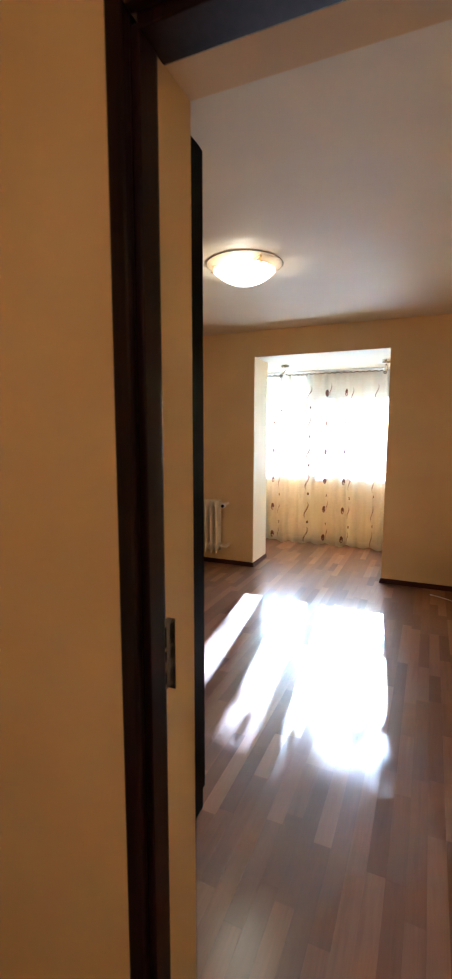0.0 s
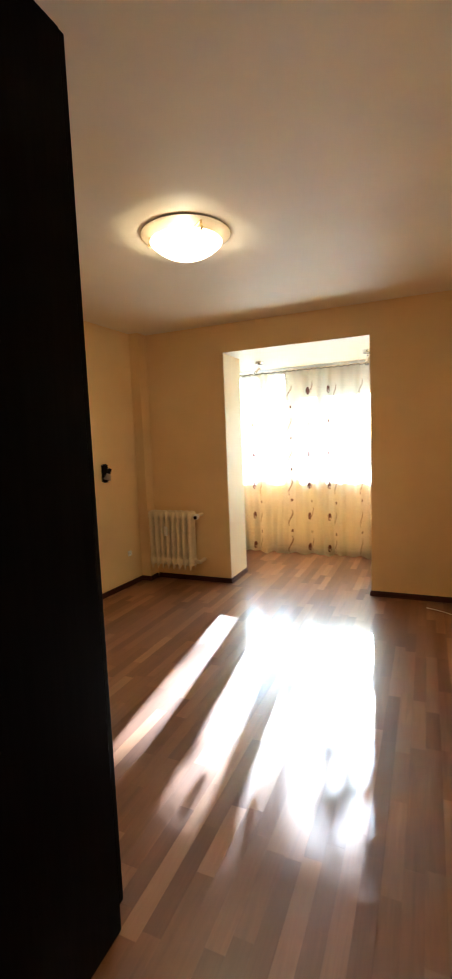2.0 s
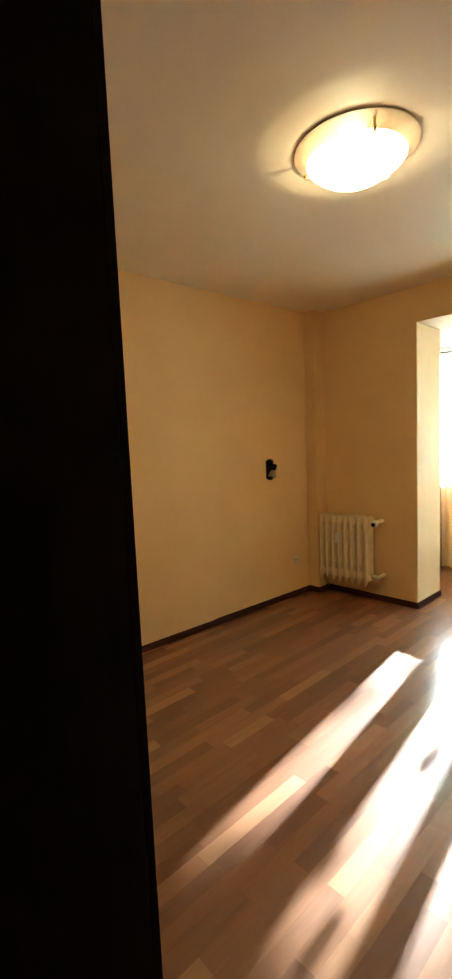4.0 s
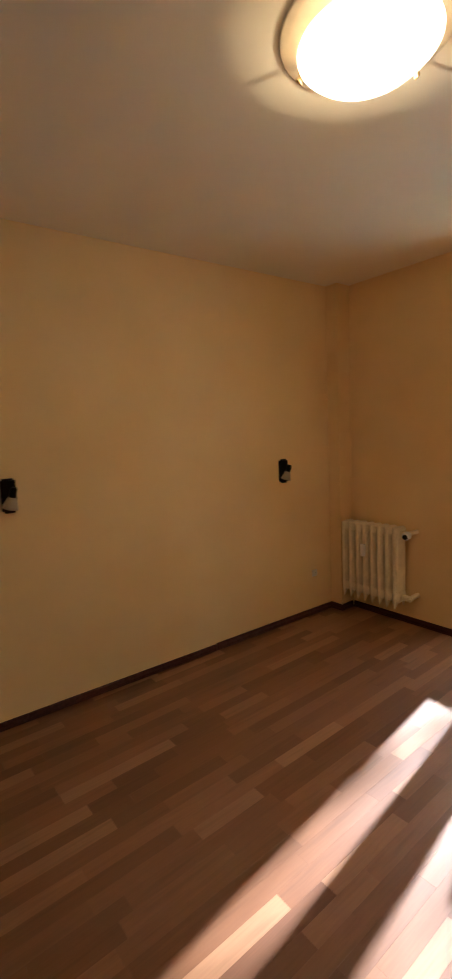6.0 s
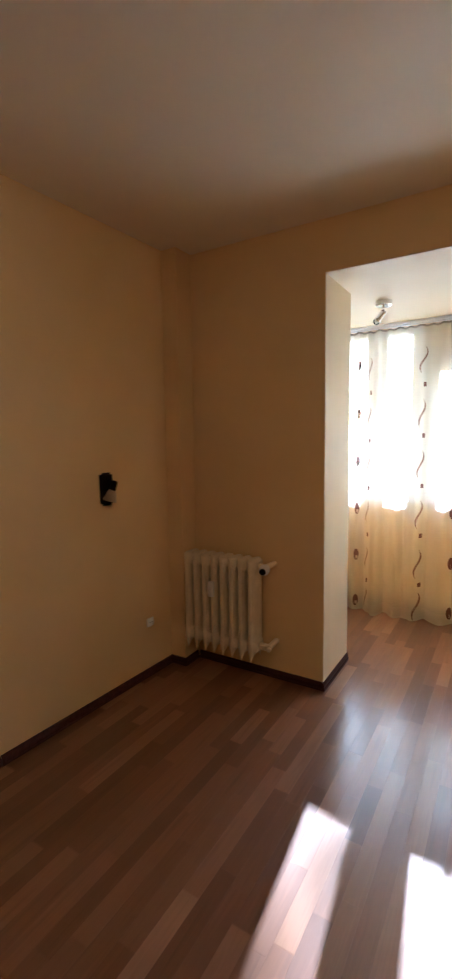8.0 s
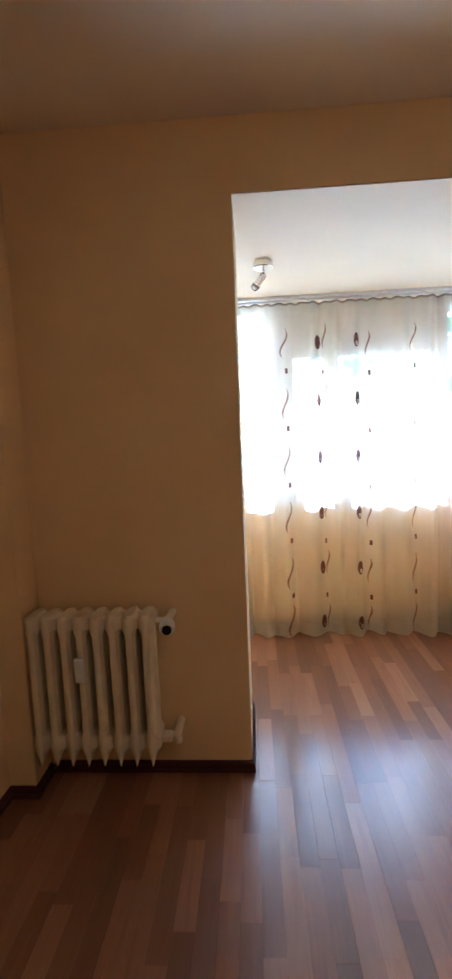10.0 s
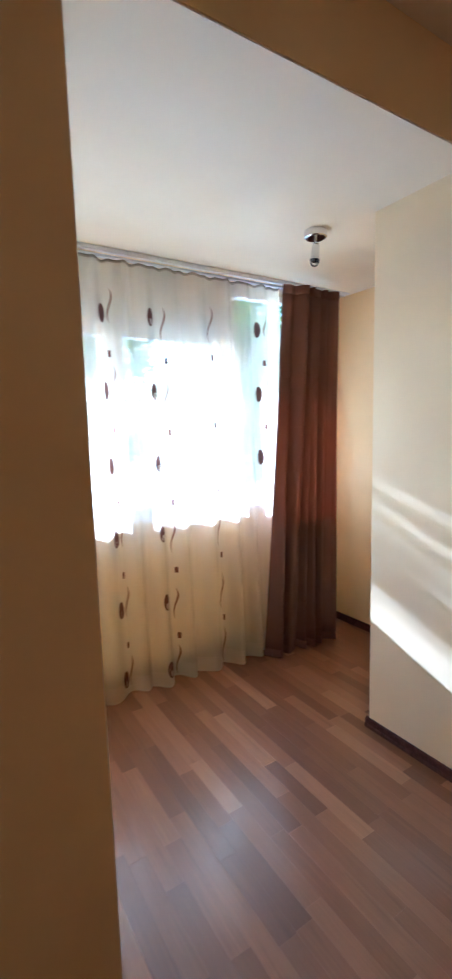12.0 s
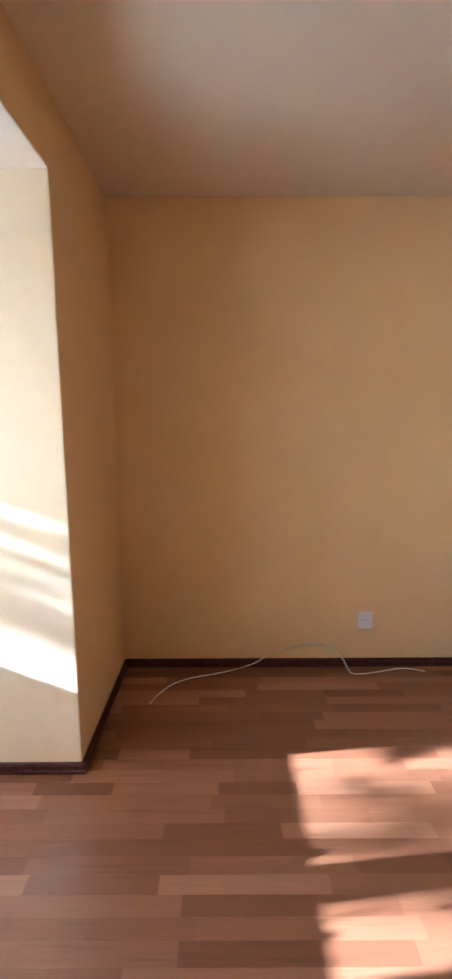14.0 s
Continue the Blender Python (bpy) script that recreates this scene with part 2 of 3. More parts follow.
def prism(bm, outline, z0, z1):
    """Upright prism over a plan outline."""
    lo, hi = [bm.verts.new((x, y, z0)) for x, y in outline], [bm.verts.new((x, y, z1)) for x, y in outline]
    bm.faces.new(list(reversed(lo)))
    bm.faces.new(hi)
    for i in range(len(outline)):
        j = (i + 1) % len(outline)
        bm.faces.new((lo[i], lo[j], hi[j], hi[i]))
    return bm


def structure(name, bm, mat, label, category="", smooth=False):
    return tagged(part(name, bm, mat, smooth=smooth), label, category or name.split("_")[0], kind="structure")


# ---- the room ----
W, H, CEIL = 1.38, 2.30, 2.57         # width and height of the opening to the bay, height of the room
WALL_D = 0.44                         # thickness of the window wall
XR, YB = 2.218, -3.90                 # right wall, back wall
BAY_L, BAY_R, BAY_Y = -0.80, 2.21, 1.50
DX0, DX1, DH = 1.293, 2.12, 2.17     # doorway
YH = -4.12                            # hall face of the back wall


def left_x(y):
    return -0.968 + 0.040 * y


structure("wall_north", boxes((-1.4, 0, 0, WALL_D, 0, CEIL), (W, XR + 0.2, 0, WALL_D, 0, CEIL), (0, W, 0, WALL_D, H + 0.004, CEIL)),
          WALL, "cream painted wall with wide opening into bright bay", "wall")
structure("wall_west", prism(bmesh.new(), [(left_x(0), -0.0005), (left_x(YB), YB + 0.0005), (-1.5, YB + 0.0005), (-1.5, -0.0005)], 0, CEIL),
          WALL, "plain cream painted wall carrying two dark sconces", "wall")
structure("wall_east", boxes((XR, XR + 0.2, YB, -0.0005, 0, CEIL)), WALL, "plain cream painted wall with white socket", "wall")
structure("wall_south", boxes((-1.5, DX0, YH, YB, 0, CEIL), (DX1, XR + 0.2, YH, YB, 0, CEIL), (DX0, DX1, YH, YB, DH, CEIL)),
          WALL, "cream painted wall with doorway to the hall", "wall")
structure("wall_corner_boxing", boxes((left_x(0) - 0.1, -0.865, -0.150, -0.001, 0, CEIL - 0.001)), WALL,
          "narrow cream pipe boxing in room corner", "wall")
structure("ceiling", boxes((-1.5, XR + 0.2, YH, WALL_D, CEIL + 0.001, CEIL + 0.15)), CEILING, "matt off-white painted room ceiling", "ceiling")
structure("ceiling_bay", boxes((0.0005, W - 0.0005, 0.003, WALL_D, H, H + 0.003), (BAY_L - 0.2, BAY_R + 0.2, WALL_D, BAY_Y + 0.25, H, H + 0.2)),
          CEILING, "low off-white ceiling of the window bay", "ceiling")

# thin facings that carry the painted-in daylight of the reveals
structure("trim_reveal_west", boxes((0.0005, 0.003, 0.002, WALL_D, 0.0005, H - 0.0005)), REVEAL_DAYLIT, "plastered reveal of the opening, coloured paler for the daylight on it", "reveal")
structure("trim_reveal_east", boxes((W - 0.003, W - 0.0005, 0.002, WALL_D, 0.0005, H - 0.0005)), REVEAL_DAYLIT, "plastered reveal of the opening, coloured paler for the daylight on it", "reveal")

# the bay behind the opening
structure("wall_bay_west", boxes((BAY_L - 0.2, BAY_L, WALL_D, BAY_Y + 0.25, 0, H)), WALL, "cream side wall of the bay", "wall")
structure("wall_bay_east", boxes((BAY_R, BAY_R + 0.2, WALL_D, BAY_Y + 0.25, 0, H)), WALL, "cream side wall of the bay", "wall")
SILL = 0.905
WIN_R = 1.995
structure("wall_parapet", boxes((BAY_L, WIN_R, BAY_Y, BAY_Y + 0.25, 0, SILL), (WIN_R, BAY_R, BAY_Y, BAY_Y + 0.25, 0, H)), WALL, "cream parapet wall below the window", "wall")

# the hall behind the camera
structure("wall_hall", boxes((0.35, 0.55, -6.2, YH - 0.0005, 0, CEIL), (2.55, 2.75, -6.2, YH - 0.0005, 0, CEIL), (0.55, 2.55, -6.2, -6.0, 0, CEIL)),
          WALL, "cream painted hall walls", "wall")
structure("ceiling_hall", boxes((0.35, 2.75, -6.2, YH - 0.001, CEIL + 0.001, CEIL + 0.15)), CEILING, "off-white hall ceiling", "ceiling")


def baseboard(p0, p1, side, h=0.047, d=0.016):
    """Moulded skirting from p0 to p1; side is the way into the room."""
    p0, p1, s = Vector((*p0, 0)), Vector((*p1, 0)), Vector((*side, 0)).normalized()
    bm = bmesh.new()
    prof = [(0, 0), (d, 0), (d, h * 0.28), (d * 0.8, h * 0.36), (d * 0.8, h * 0.72), (d * 0.6, h * 0.9), (d * 0.3, h), (0, h)]
    a, b = [[bm.verts.new(p + s * (u + 0.0005) + Vector((0, 0, v))) for u, v in prof] for p in (p0, p1)]
    for i in range(len(prof)):
        j = (i + 1) % len(prof)
        bm.faces.new((a[i], a[j], b[j], b[i]))
    bm.faces.new(a)
    bm.faces.new(list(reversed(b)))
    return structure("baseboard", bm, BASE_WOOD, "dark brown moulded skirting board along the wall", "baseboard")


E_ = 0.016
baseboard((-0.865 + E_, 0), (E_ * 0, 0), (0, -1))
baseboard((-0.865, -0.150 - E_), (-0.865, -0.017), (1, 0))
baseboard((left_x(-0.08) + 0.002, -0.150), (-0.865 + E_, -0.150), (0, -1))
baseboard((0, -E_), (0, WALL_D), (1, 0))
baseboard((W, WALL_D + E_), (W, -E_), (-1, 0))
baseboard((W, 0), (XR - E_, 0), (0, -1))
baseboard((W, WALL_D), (BAY_R, WALL_D), (0, 1))
baseboard((BAY_R, WALL_D + E_), (BAY_R, BAY_Y), (-1, 0))
baseboard((BAY_L, BAY_Y), (BAY_L, WALL_D), (1, 0))
baseboard((BAY_L, BAY_Y), (BAY_R, BAY_Y), (0, -1))
baseboard((left_x(-0.15), -0.15), (left_x(-1.33), -1.33), (1, -0.040))
baseboard((left_x(-1.335), -1.335), (left_x(YB), YB), (1, -0.040), 0.042, 0.013)
baseboard((XR, 0), (XR, YB), (-1, 0))
baseboard((DX1, YB), (XR - E_, YB), (0, 1))


# ---- door frame ----
def door_frame():
    y0, y1 = YH - 0.012, -4.037        # the lining covers the hall side of the reveal
    t = 0.02
    door = tagged(new("door_1"), "dark brown wooden door frame without a leaf in view", "door frame", kind="structure")
    part("jamb_lining", boxes((DX0 - 0.004, DX0 + t - 0.012, y0 + 0.012, y1, 0, DH - 0.001), bevel=0.002), FRAME_WOOD, door)
    part("door_stop", boxes((DX0 + t - 0.0118, DX0 + t + 0.004, y0 + 0.012, y0 + 0.066, 0, DH - t), bevel=0.003), FRAME_WOOD, door)
    part("jamb_lining", boxes((DX1 - t, DX1 - 0.001, y0 + 0.012, y1, 0, DH - 0.001), bevel=0.002), FRAME_WOOD, door)
    part("head_lining", boxes((DX0 + t, DX1 - t, y0 + 0.012, y1, DH - 0.03, DH - 0.001), bevel=0.002), FRAME_WOOD, door)
    for x0, x1 in ((DX0 - 0.026, DX0 + 0.010), (DX1 - 0.010, DX1 + 0.026)):
        part("architrave", boxes((x0, x1, y0 - 0.012, y0 + 0.0115, 0, DH + 0.026), bevel=0.005), FRAME_WOOD, door)
    part("architrave", boxes((DX0 + 0.0102, DX1 - 0.0102, y0 - 0.012, y0 + 0.0115, DH - 0.010, DH + 0.026), bevel=0.005), FRAME_WOOD, door)
    bm = boxes((DX0 + 0.0082, DX0 + 0.0105, y1 - 0.024, y1 + 0.004, 0.985, 1.135))
    box(bm, DX0 + 0.0082, DX0 + 0.026, y1 + 0.0042, y1 + 0.006, 0.985, 1.135)
    plate = part("strike_plate", bm, STEEL, door, "polished steel strike plate")
    for z0, z1 in ((0.998, 1.022), (1.045, 1.066), (1.076, 1.118)):
        part("latch_hole", boxes((DX0 + 0.0101, DX0 + 0.0109, y1 - 0.019, y1 - 0.003, z0, z1)), BLACK, plate, "dark latch hole")


door_frame()


# ---- wardrobe ----
def wardrobe():
    x0, x1, y0, y1, h = 0.02, 1.002, YB + 0.004, -3.255, 2.471
    w = empty("wardrobe", "tall dark wenge wardrobe standing against the door wall", "wardrobe", (x0 + x1) / 2, (y0 + y1) / 2, 0)
    off = Vector(w.location)

    def add(name, rows, mat, parent, label="", bevel=0.0015):
        ob = part(name, boxes(*rows, bevel=bevel), mat, parent, label)
        ob.data.transform(Matrix.Translation(-off))
        return ob
    t = 0.018
    add("side_panel", [(x1 - t, x1, y0, y1 - 0.02, 0, h)], WENGE, w)
    add("side_panel", [(x0, x0 + t, y0, y1 - 0.02, 0, h)], WENGE, w)
    add("top_panel", [(x0 + t, x1 - t, y0, y1 - 0.02, h - t, h)], WENGE, w)
    add("plinth", [(x0 + t, x1 - t, y1 - 0.08, y1 - 0.06, 0, 0.08)], WENGE, w)
    add("back_panel", [(x0 + t, x1 - t, y0, y0 + 0.005, 0.08, h - t)], WENGE, w)
    mid = (x0 + x1) / 2
    for a, b, hx in ((x0 + 0.001, mid - 0.0015, mid - 0.05), (mid + 0.0015, x1 - 0.001, mid + 0.05)):
        d = add("door", [(a, b, y1 - 0.019, y1, 0.082, h - 0.002)], WENGE, w)
        add("handle", [(hx - 0.006, hx + 0.006, y1 + 0.0005, y1 + 0.025, 0.95, 1.15)], STEEL, d, "brushed steel bar handle", 0.003)


wardrobe()


# ---- window ----
def window():
    y0, y1 = BAY_Y + 0.09, BAY_Y + 0.16
    zb, zt = SILL + 0.03, H - 0.004
    win = tagged(new("window_1"), "wide white plastic window with several panes", "window", kind="structure")
    b = 0.006
    part("window_frame", boxes((BAY_L, WIN_R, y0, y1, zb - 0.03 + 0.002, zb + 0.03), (BAY_L, WIN_R, y0, y1, zt - 0.04, zt),
                               (BAY_L, BAY_L + 0.05, y0, y1, zb + 0.03, zt - 0.04), (WIN_R - 0.05, WIN_R, y0, y1, zb + 0.03, zt - 0.04)), PVC, win)
    for x0, x1 in ((-0.20, -0.03), (0.155, 0.36), (0.56, 0.68), (1.305, 1.43)):
        part("mullion", boxes((x0, x1, y0 - 0.008, y1, zb + 0.0305, zt - 0.0405), bevel=b), PVC, win)
    # solid head panels above the opening lights
    for x0, x1 in ((0.361, 0.559), (0.681, 1.304)):
        part("head_panel", boxes((x0, x1, y0 + 0.01, y1 - 0.01, 2.03, zt - 0.0405), bevel=b), PVC, win)
        sash = part("sash", boxes((x0, x1, y0 - 0.012, y1 - 0.012, 1.945, 2.0295), (x0, x1, y0 - 0.012, y1 - 0.012, zb + 0.031, zb + 0.05)), PVC, win)
        part("pane", boxes((x0, x1, y0 + 0.02, y0 + 0.026, zb + 0.0505, 1.9445)), PANE, sash).visible_shadow = False
        part("gasket", boxes((x0 + 0.001, x1 - 0.001, y0 - 0.0135, y0 - 0.0125, 1.940, 1.9475)), BLACK, sash, "thin dark rubber gasket")
    for x0, x1 in ((BAY_L + 0.0505, -0.2005), (-0.0295, 0.1545), (1.4305, WIN_R - 0.0505)):
        part("pane", boxes((x0, x1, y0 + 0.02, y0 + 0.026, zb + 0.0305, zt - 0.0405)), PANE, win).visible_shadow = False
    part("window_sill", boxes((BAY_L + 0.001, WIN_R - 0.001, BAY_Y - 0.03, y0 - 0.001, SILL + 0.001, SILL + 0.028), bevel=0.008), PVC, win)


window()


# ---- curtains ----
def curtain_rail():
    r = empty("curtain_rail", "white double curtain rail fixed to the bay ceiling", "curtain rail", 0.7, 1.36, H)
    for y in (0.0, 0.07):
        part("track", boxes((-1.45, 1.47, y - 0.012, y + 0.012, -0.013, -0.0005), bevel=0.003), PVC, r)
    part("fascia", boxes((-1.45, 1.47, -0.040, -0.034, -0.015, -0.0005), bevel=0.002), PVC, r)


curtain_rail()

SX0, SX1, SHEER_Y = -0.52, 1.62, 1.390


def sheer_at(x, z):
    """The voile hangs in soft folds that widen and stray towards the floor."""
    f = (H - z) / H
    amp = (0.016 + 0.028 * f) * (0.75 + 0.9 * noise.noise((x * 2.9, 4.0, 0.5 * z)))
    ph = 2 * math.pi * x / 0.155 + 4.0 * noise.noise((x * 1.9, 0.3, 5.0)) + 0.5 * f * noise.noise((x * 3, z * 0.7, 2.0))
    y = SHEER_Y + amp * math.sin(ph) + 0.3 * amp * math.sin(2 * ph + 1.0) + 0.03 * f * noise.noise((x * 2.3, z * 0.5, 9.0)) - 0.075 * f
    return Vector((x + 0.008 * math.cos(ph) * (0.4 + f), y, z))


def grid(bm, fn, us, vs):
    rows = [[bm.verts.new(fn(u, v)) for u in us] for v in vs]
    for a, b in zip(rows, rows[1:]):
        for i in range(len(us) - 1):
            bm.faces.new((a[i], a[i + 1], b[i + 1], b[i]))
    return bm


def steps(a, b, n):
    return [a + (b - a) * i / n for i in range(n + 1)]


def hem_z(x):
    return 0.018 + 0.026 * noise.noise((x * 5, 1.0, 3.0)) + 0.008 * math.sin(2 * math.pi * x / 0.25)


def sheer_curtain():
    c = empty("sheer_curtain", "cream voile curtain printed with brown ovals and waves", "curtain", 0.6, SHEER_Y, 0)
    back = Matrix.Translation((-0.6, -SHEER_Y, 0))
    us = steps(SX0, SX1, 420)

    def add(name, bm, mat, label="", smooth=True):
        ob = part(name, bm, mat, c, label, smooth)
        ob.data.transform(back)
        return ob
    body = grid(bmesh.new(), lambda x, v: sheer_at(x, hem_z(x) + 0.085 + v * (H - 0.034 - hem_z(x) - 0.085)), us, steps(0, 1, 26))
    add("voile", body, SHEER)
    add("hem", grid(bmesh.new(), lambda x, v: sheer_at(x, hem_z(x) + 0.085 * v), us, steps(0, 1, 3)), SHEER_HEM, "greyish double hem of the voile")
    add("hem_cord", tube(bmesh.new(), [sheer_at(x, hem_z(x)) for x in us], 0.0022, 5), SHEER, "pale rolled edge")
    add("gathering_tape", grid(bmesh.new(), lambda x, v: sheer_at(x, H - 0.044 + v * 0.014 + 0.005 * math.sin(2 * math.pi * x / 0.077)) + Vector((0, -0.002, 0)), us, steps(0, 1, 3)),
        TAPE, "thin grey scalloped gathering tape")

    def patch(pts_fn, name, mat, nu, nv):
        bm = grid(bmesh.new(), lambda u, v: sheer_at(*pts_fn(u, v)) + Vector((0, -0.003, 0)), steps(-1, 1, nu), steps(-1, 1, nv))
        add(name, bm, mat)

    def oval(cx, cz, w, h):
        bm, ring, n = bmesh.new(), [], 20
        mid = bm.verts.new(sheer_at(cx, cz) + Vector((0, -0.003, 0)))
        for i in range(n):
            a = 2 * math.pi * i / n
            ring.append(bm.verts.new(sheer_at(cx + w * math.cos(a), cz + h * math.sin(a)) + Vector((0, -0.003, 0))))
        for i in range(n):
            bm.faces.new((mid, ring[i], ring[(i + 1) % n]))
        ob = add("printed_oval", bm, PRINT)
        patch(lambda u, v: (cx + 0.15 * w + 0.42 * w * u, cz - 0.45 * h + 0.30 * h * v), "printed_fleck", PRINT_PALE, 3, 3)
        return ob

    def wave(cx, cz, h, lean):
        patch(lambda u, v: (cx + lean * math.sin(v * 2.7) + 0.0058 * u * (1.1 - v * v), cz + h * v), "printed_wave", PRINT_WAVE, 1, 14)

    def dot(cx, cz):
        patch(lambda u, v: (cx + 0.0085 * u, cz + 0.017 * v), "printed_dot", PRINT, 2, 2)
    # columns of the print: ovals with a wave and dots beside them, and waves alone
    pitch, low = 0.381, 0.105
    for k in range(6):
        z = low + k * pitch
        for x in (-0.45, 0.50, 1.452):
            if x > 1.2 and z < 1.1:
                continue
            oval(x, z, 0.021, 0.047)
            wave(x + 0.048, z + 0.04, 0.085, 0.013)
            if k < 5:
                dot(x + 0.035, z + 0.185)
        for x in (-0.20, 0.752):
            oval(x, z, 0.014, 0.047)
        for x in (-0.11, 0.842):
            wave(x - 0.012, z - 0.03 if k else z + 0.02, 0.090, 0.015)
            if k < 5:
                dot(x, z + 0.165)
        for x in (0.275, 1.122):
            if k < 5:
                wave(x, z - 0.02 if k else z + 0.03, 0.110, 0.017)
                dot(x + 0.012, z + 0.20)
            else:
                wave(x, z, 0.10, 0.022)


sheer_curtain()


def drape(x_top, x_bot, folds, y, seed, label):
    """Heavy curtain: x_top and x_bot are its edges at the rail and at the floor."""
    c = empty("drape", label, "curtain", sum(x_bot) / 2, y, 0)

    def at(u, z):
        f = (H - 0.03 - z) / H
        x = (x_top[0] + (x_top[1] - x_top[0]) * u) * (1 - f) + (x_bot[0] + (x_bot[1] - x_bot[0]) * u) * f
        w = u + 0.045 * math.sin(9.0 * u + seed) + 0.022 * math.sin(23.0 * u + 2.0 * seed)
        ph = 2 * math.pi * folds * w + 0.9 * f * noise.noise((u * 3, z * 0.7, seed))
        amp = (0.034 + 0.022 * f) * (0.75 + 1.1 * noise.noise((u * 4.1, seed + 3, 0.4 * z)))
        fine = 0.0045 * noise.noise((u * 26, 0.5 * z, seed)) + 0.006 * noise.noise((u * 11, 1.3 * z, seed + 5))
        return Vector((x + 0.012 * math.cos(ph), y + amp * math.sin(ph) + 0.3 * amp * math.sin(2.0 * ph + 1.1) + fine, z))
    low = 0.012
    back = Matrix.Translation((-sum(x_bot) / 2, -y, 0))
    us = steps(0, 1, 220)
    a = part("cloth", grid(bmesh.new(), lambda u, v: at(u, low + 0.05 + v * (H - 0.10 - low - 0.05)), us, steps(0, 1, 30)), DRAPE, c, smooth=True)
    b = part("heading", grid(bmesh.new(), lambda u, v: at(u, H - 0.10 + v * 0.052) + Vector((0, -0.002, 0)), us, steps(0, 1, 4)), DRAPE, c, "pleated heading of the drape", True)
    d = part("hem", grid(bmesh.new(), lambda u, v: at(u, low + v * 0.05) + Vector((0, -0.001, 0)), us, steps(0, 1, 3)), DRAPE, c, smooth=True)
    for ob in (a, b, d):
        ob.data.transform(back)
        so = ob.modifiers.new("thickness", 'SOLIDIFY')
        so.thickness = 0.0015


drape((1.56, 1.985), (1.385, 1.945), 6.3, 1.245, 1.0, "heavy brown drape drawn aside, hanging beside the voile")
drape((-0.74, -0.33), (-0.74, -0.30), 3.6, 1.245, 7.0, "heavy brown drape gathered narrow in the bay corner")


# ---- ceiling lamp ----
def dome_lamp(x, y, z, label):
    lamp = empty("ceiling_lamp", label, "ceiling lamp", x, y, z)
    # thin plate held a little off the ceiling on a shallow boss
    part("mounting_plate", lathe(bmesh.new(), [(0, -0.0005), (0.10, -0.0005), (0.10, -0.0012), (0.243, -0.0012), (0.246, -0.0035), (0.243, -0.0055), (0, -0.0055)], steps=64),
         PLATE, lamp, "thin beige round mounting plate", smooth=False)
    # shallow open glass cap of 195 mm radius and 82 mm depth, its rim 45 mm under the ceiling
    rim = 0.195
    rad = (rim ** 2 + 0.082 ** 2) / (2 * 0.082)
    half = math.asin(rim / rad)
    cap = [(rad * math.sin(half * i / 14), -0.127 + rad - rad * math.cos(half * i / 14)) for i in range(15)]
    inner = [(r_ * 0.975, z_ + 0.004) for r_, z_ in reversed(cap)]
    part("glass_bowl", lathe(bmesh.new(), cap + [(rim + 0.0005, -0.0425), (rim - 0.0035, -0.0422)], steps=56), LIT, lamp, "glowing white glass bowl", True)
    part("inner_glaze", lathe(bmesh.new(), [(rim - 0.0038, -0.0418)] + inner, steps=56), INNER_GLAZE, lamp, "pale inside of the glass bowl", True)
    # lamp holder lying on its side under the plate
    side = pose(0, 0, -0.070, 0, 0, -16)
    holder = part("lamp_holder", lathe(bmesh.new(), [(0, 0.022), (0.016, 0.022), (0.021, 0.026), (0.021, 0.062), (0.016, 0.078), (0, 0.078)],
                                       side @ pose(0, 0, -0.012, 0, 90, 0), 20), WHITE_PLASTIC, lamp)
    bm = boxes((0.034, 0.060, -0.012, 0.012, 0.0005, 0.0640))
    bm.transform(side)
    part("holder_bracket", bm, STEEL, holder, "bent steel bracket")
    for k in range(3):
        a = radians(82 + 119 * k)
        m = Matrix.Rotation(a, 4, 'Z')
        bm = bmesh.new()
        box(bm, 0.12, rim + 0.010, -0.0045, 0.0045, -0.0100, -0.0060)
        box(bm, rim + 0.0045, rim + 0.010, -0.006, 0.006, -0.058, -0.0102)
        bm.transform(m)
        clip = part("clip", bm, BRASS, lamp, "small brass clip holding the bowl")
        bm = lathe(bmesh.new(), [(0, 0), (0.006, 0), (0.0075, 0.004), (0.005, 0.009), (0, 0.010)], m @ pose(rim + 0.0102, 0, -0.045, 0, 90, 0), 12)
        part("knob", bm, BRASS, clip, smooth=True)
    return lamp


dome_lamp(*LAMP, CEIL, "round white glass ceiling lamp, switched on, with brass clips")
dome_lamp(*HALL_LAMP, CEIL, "round white glass ceiling lamp lighting the hall")


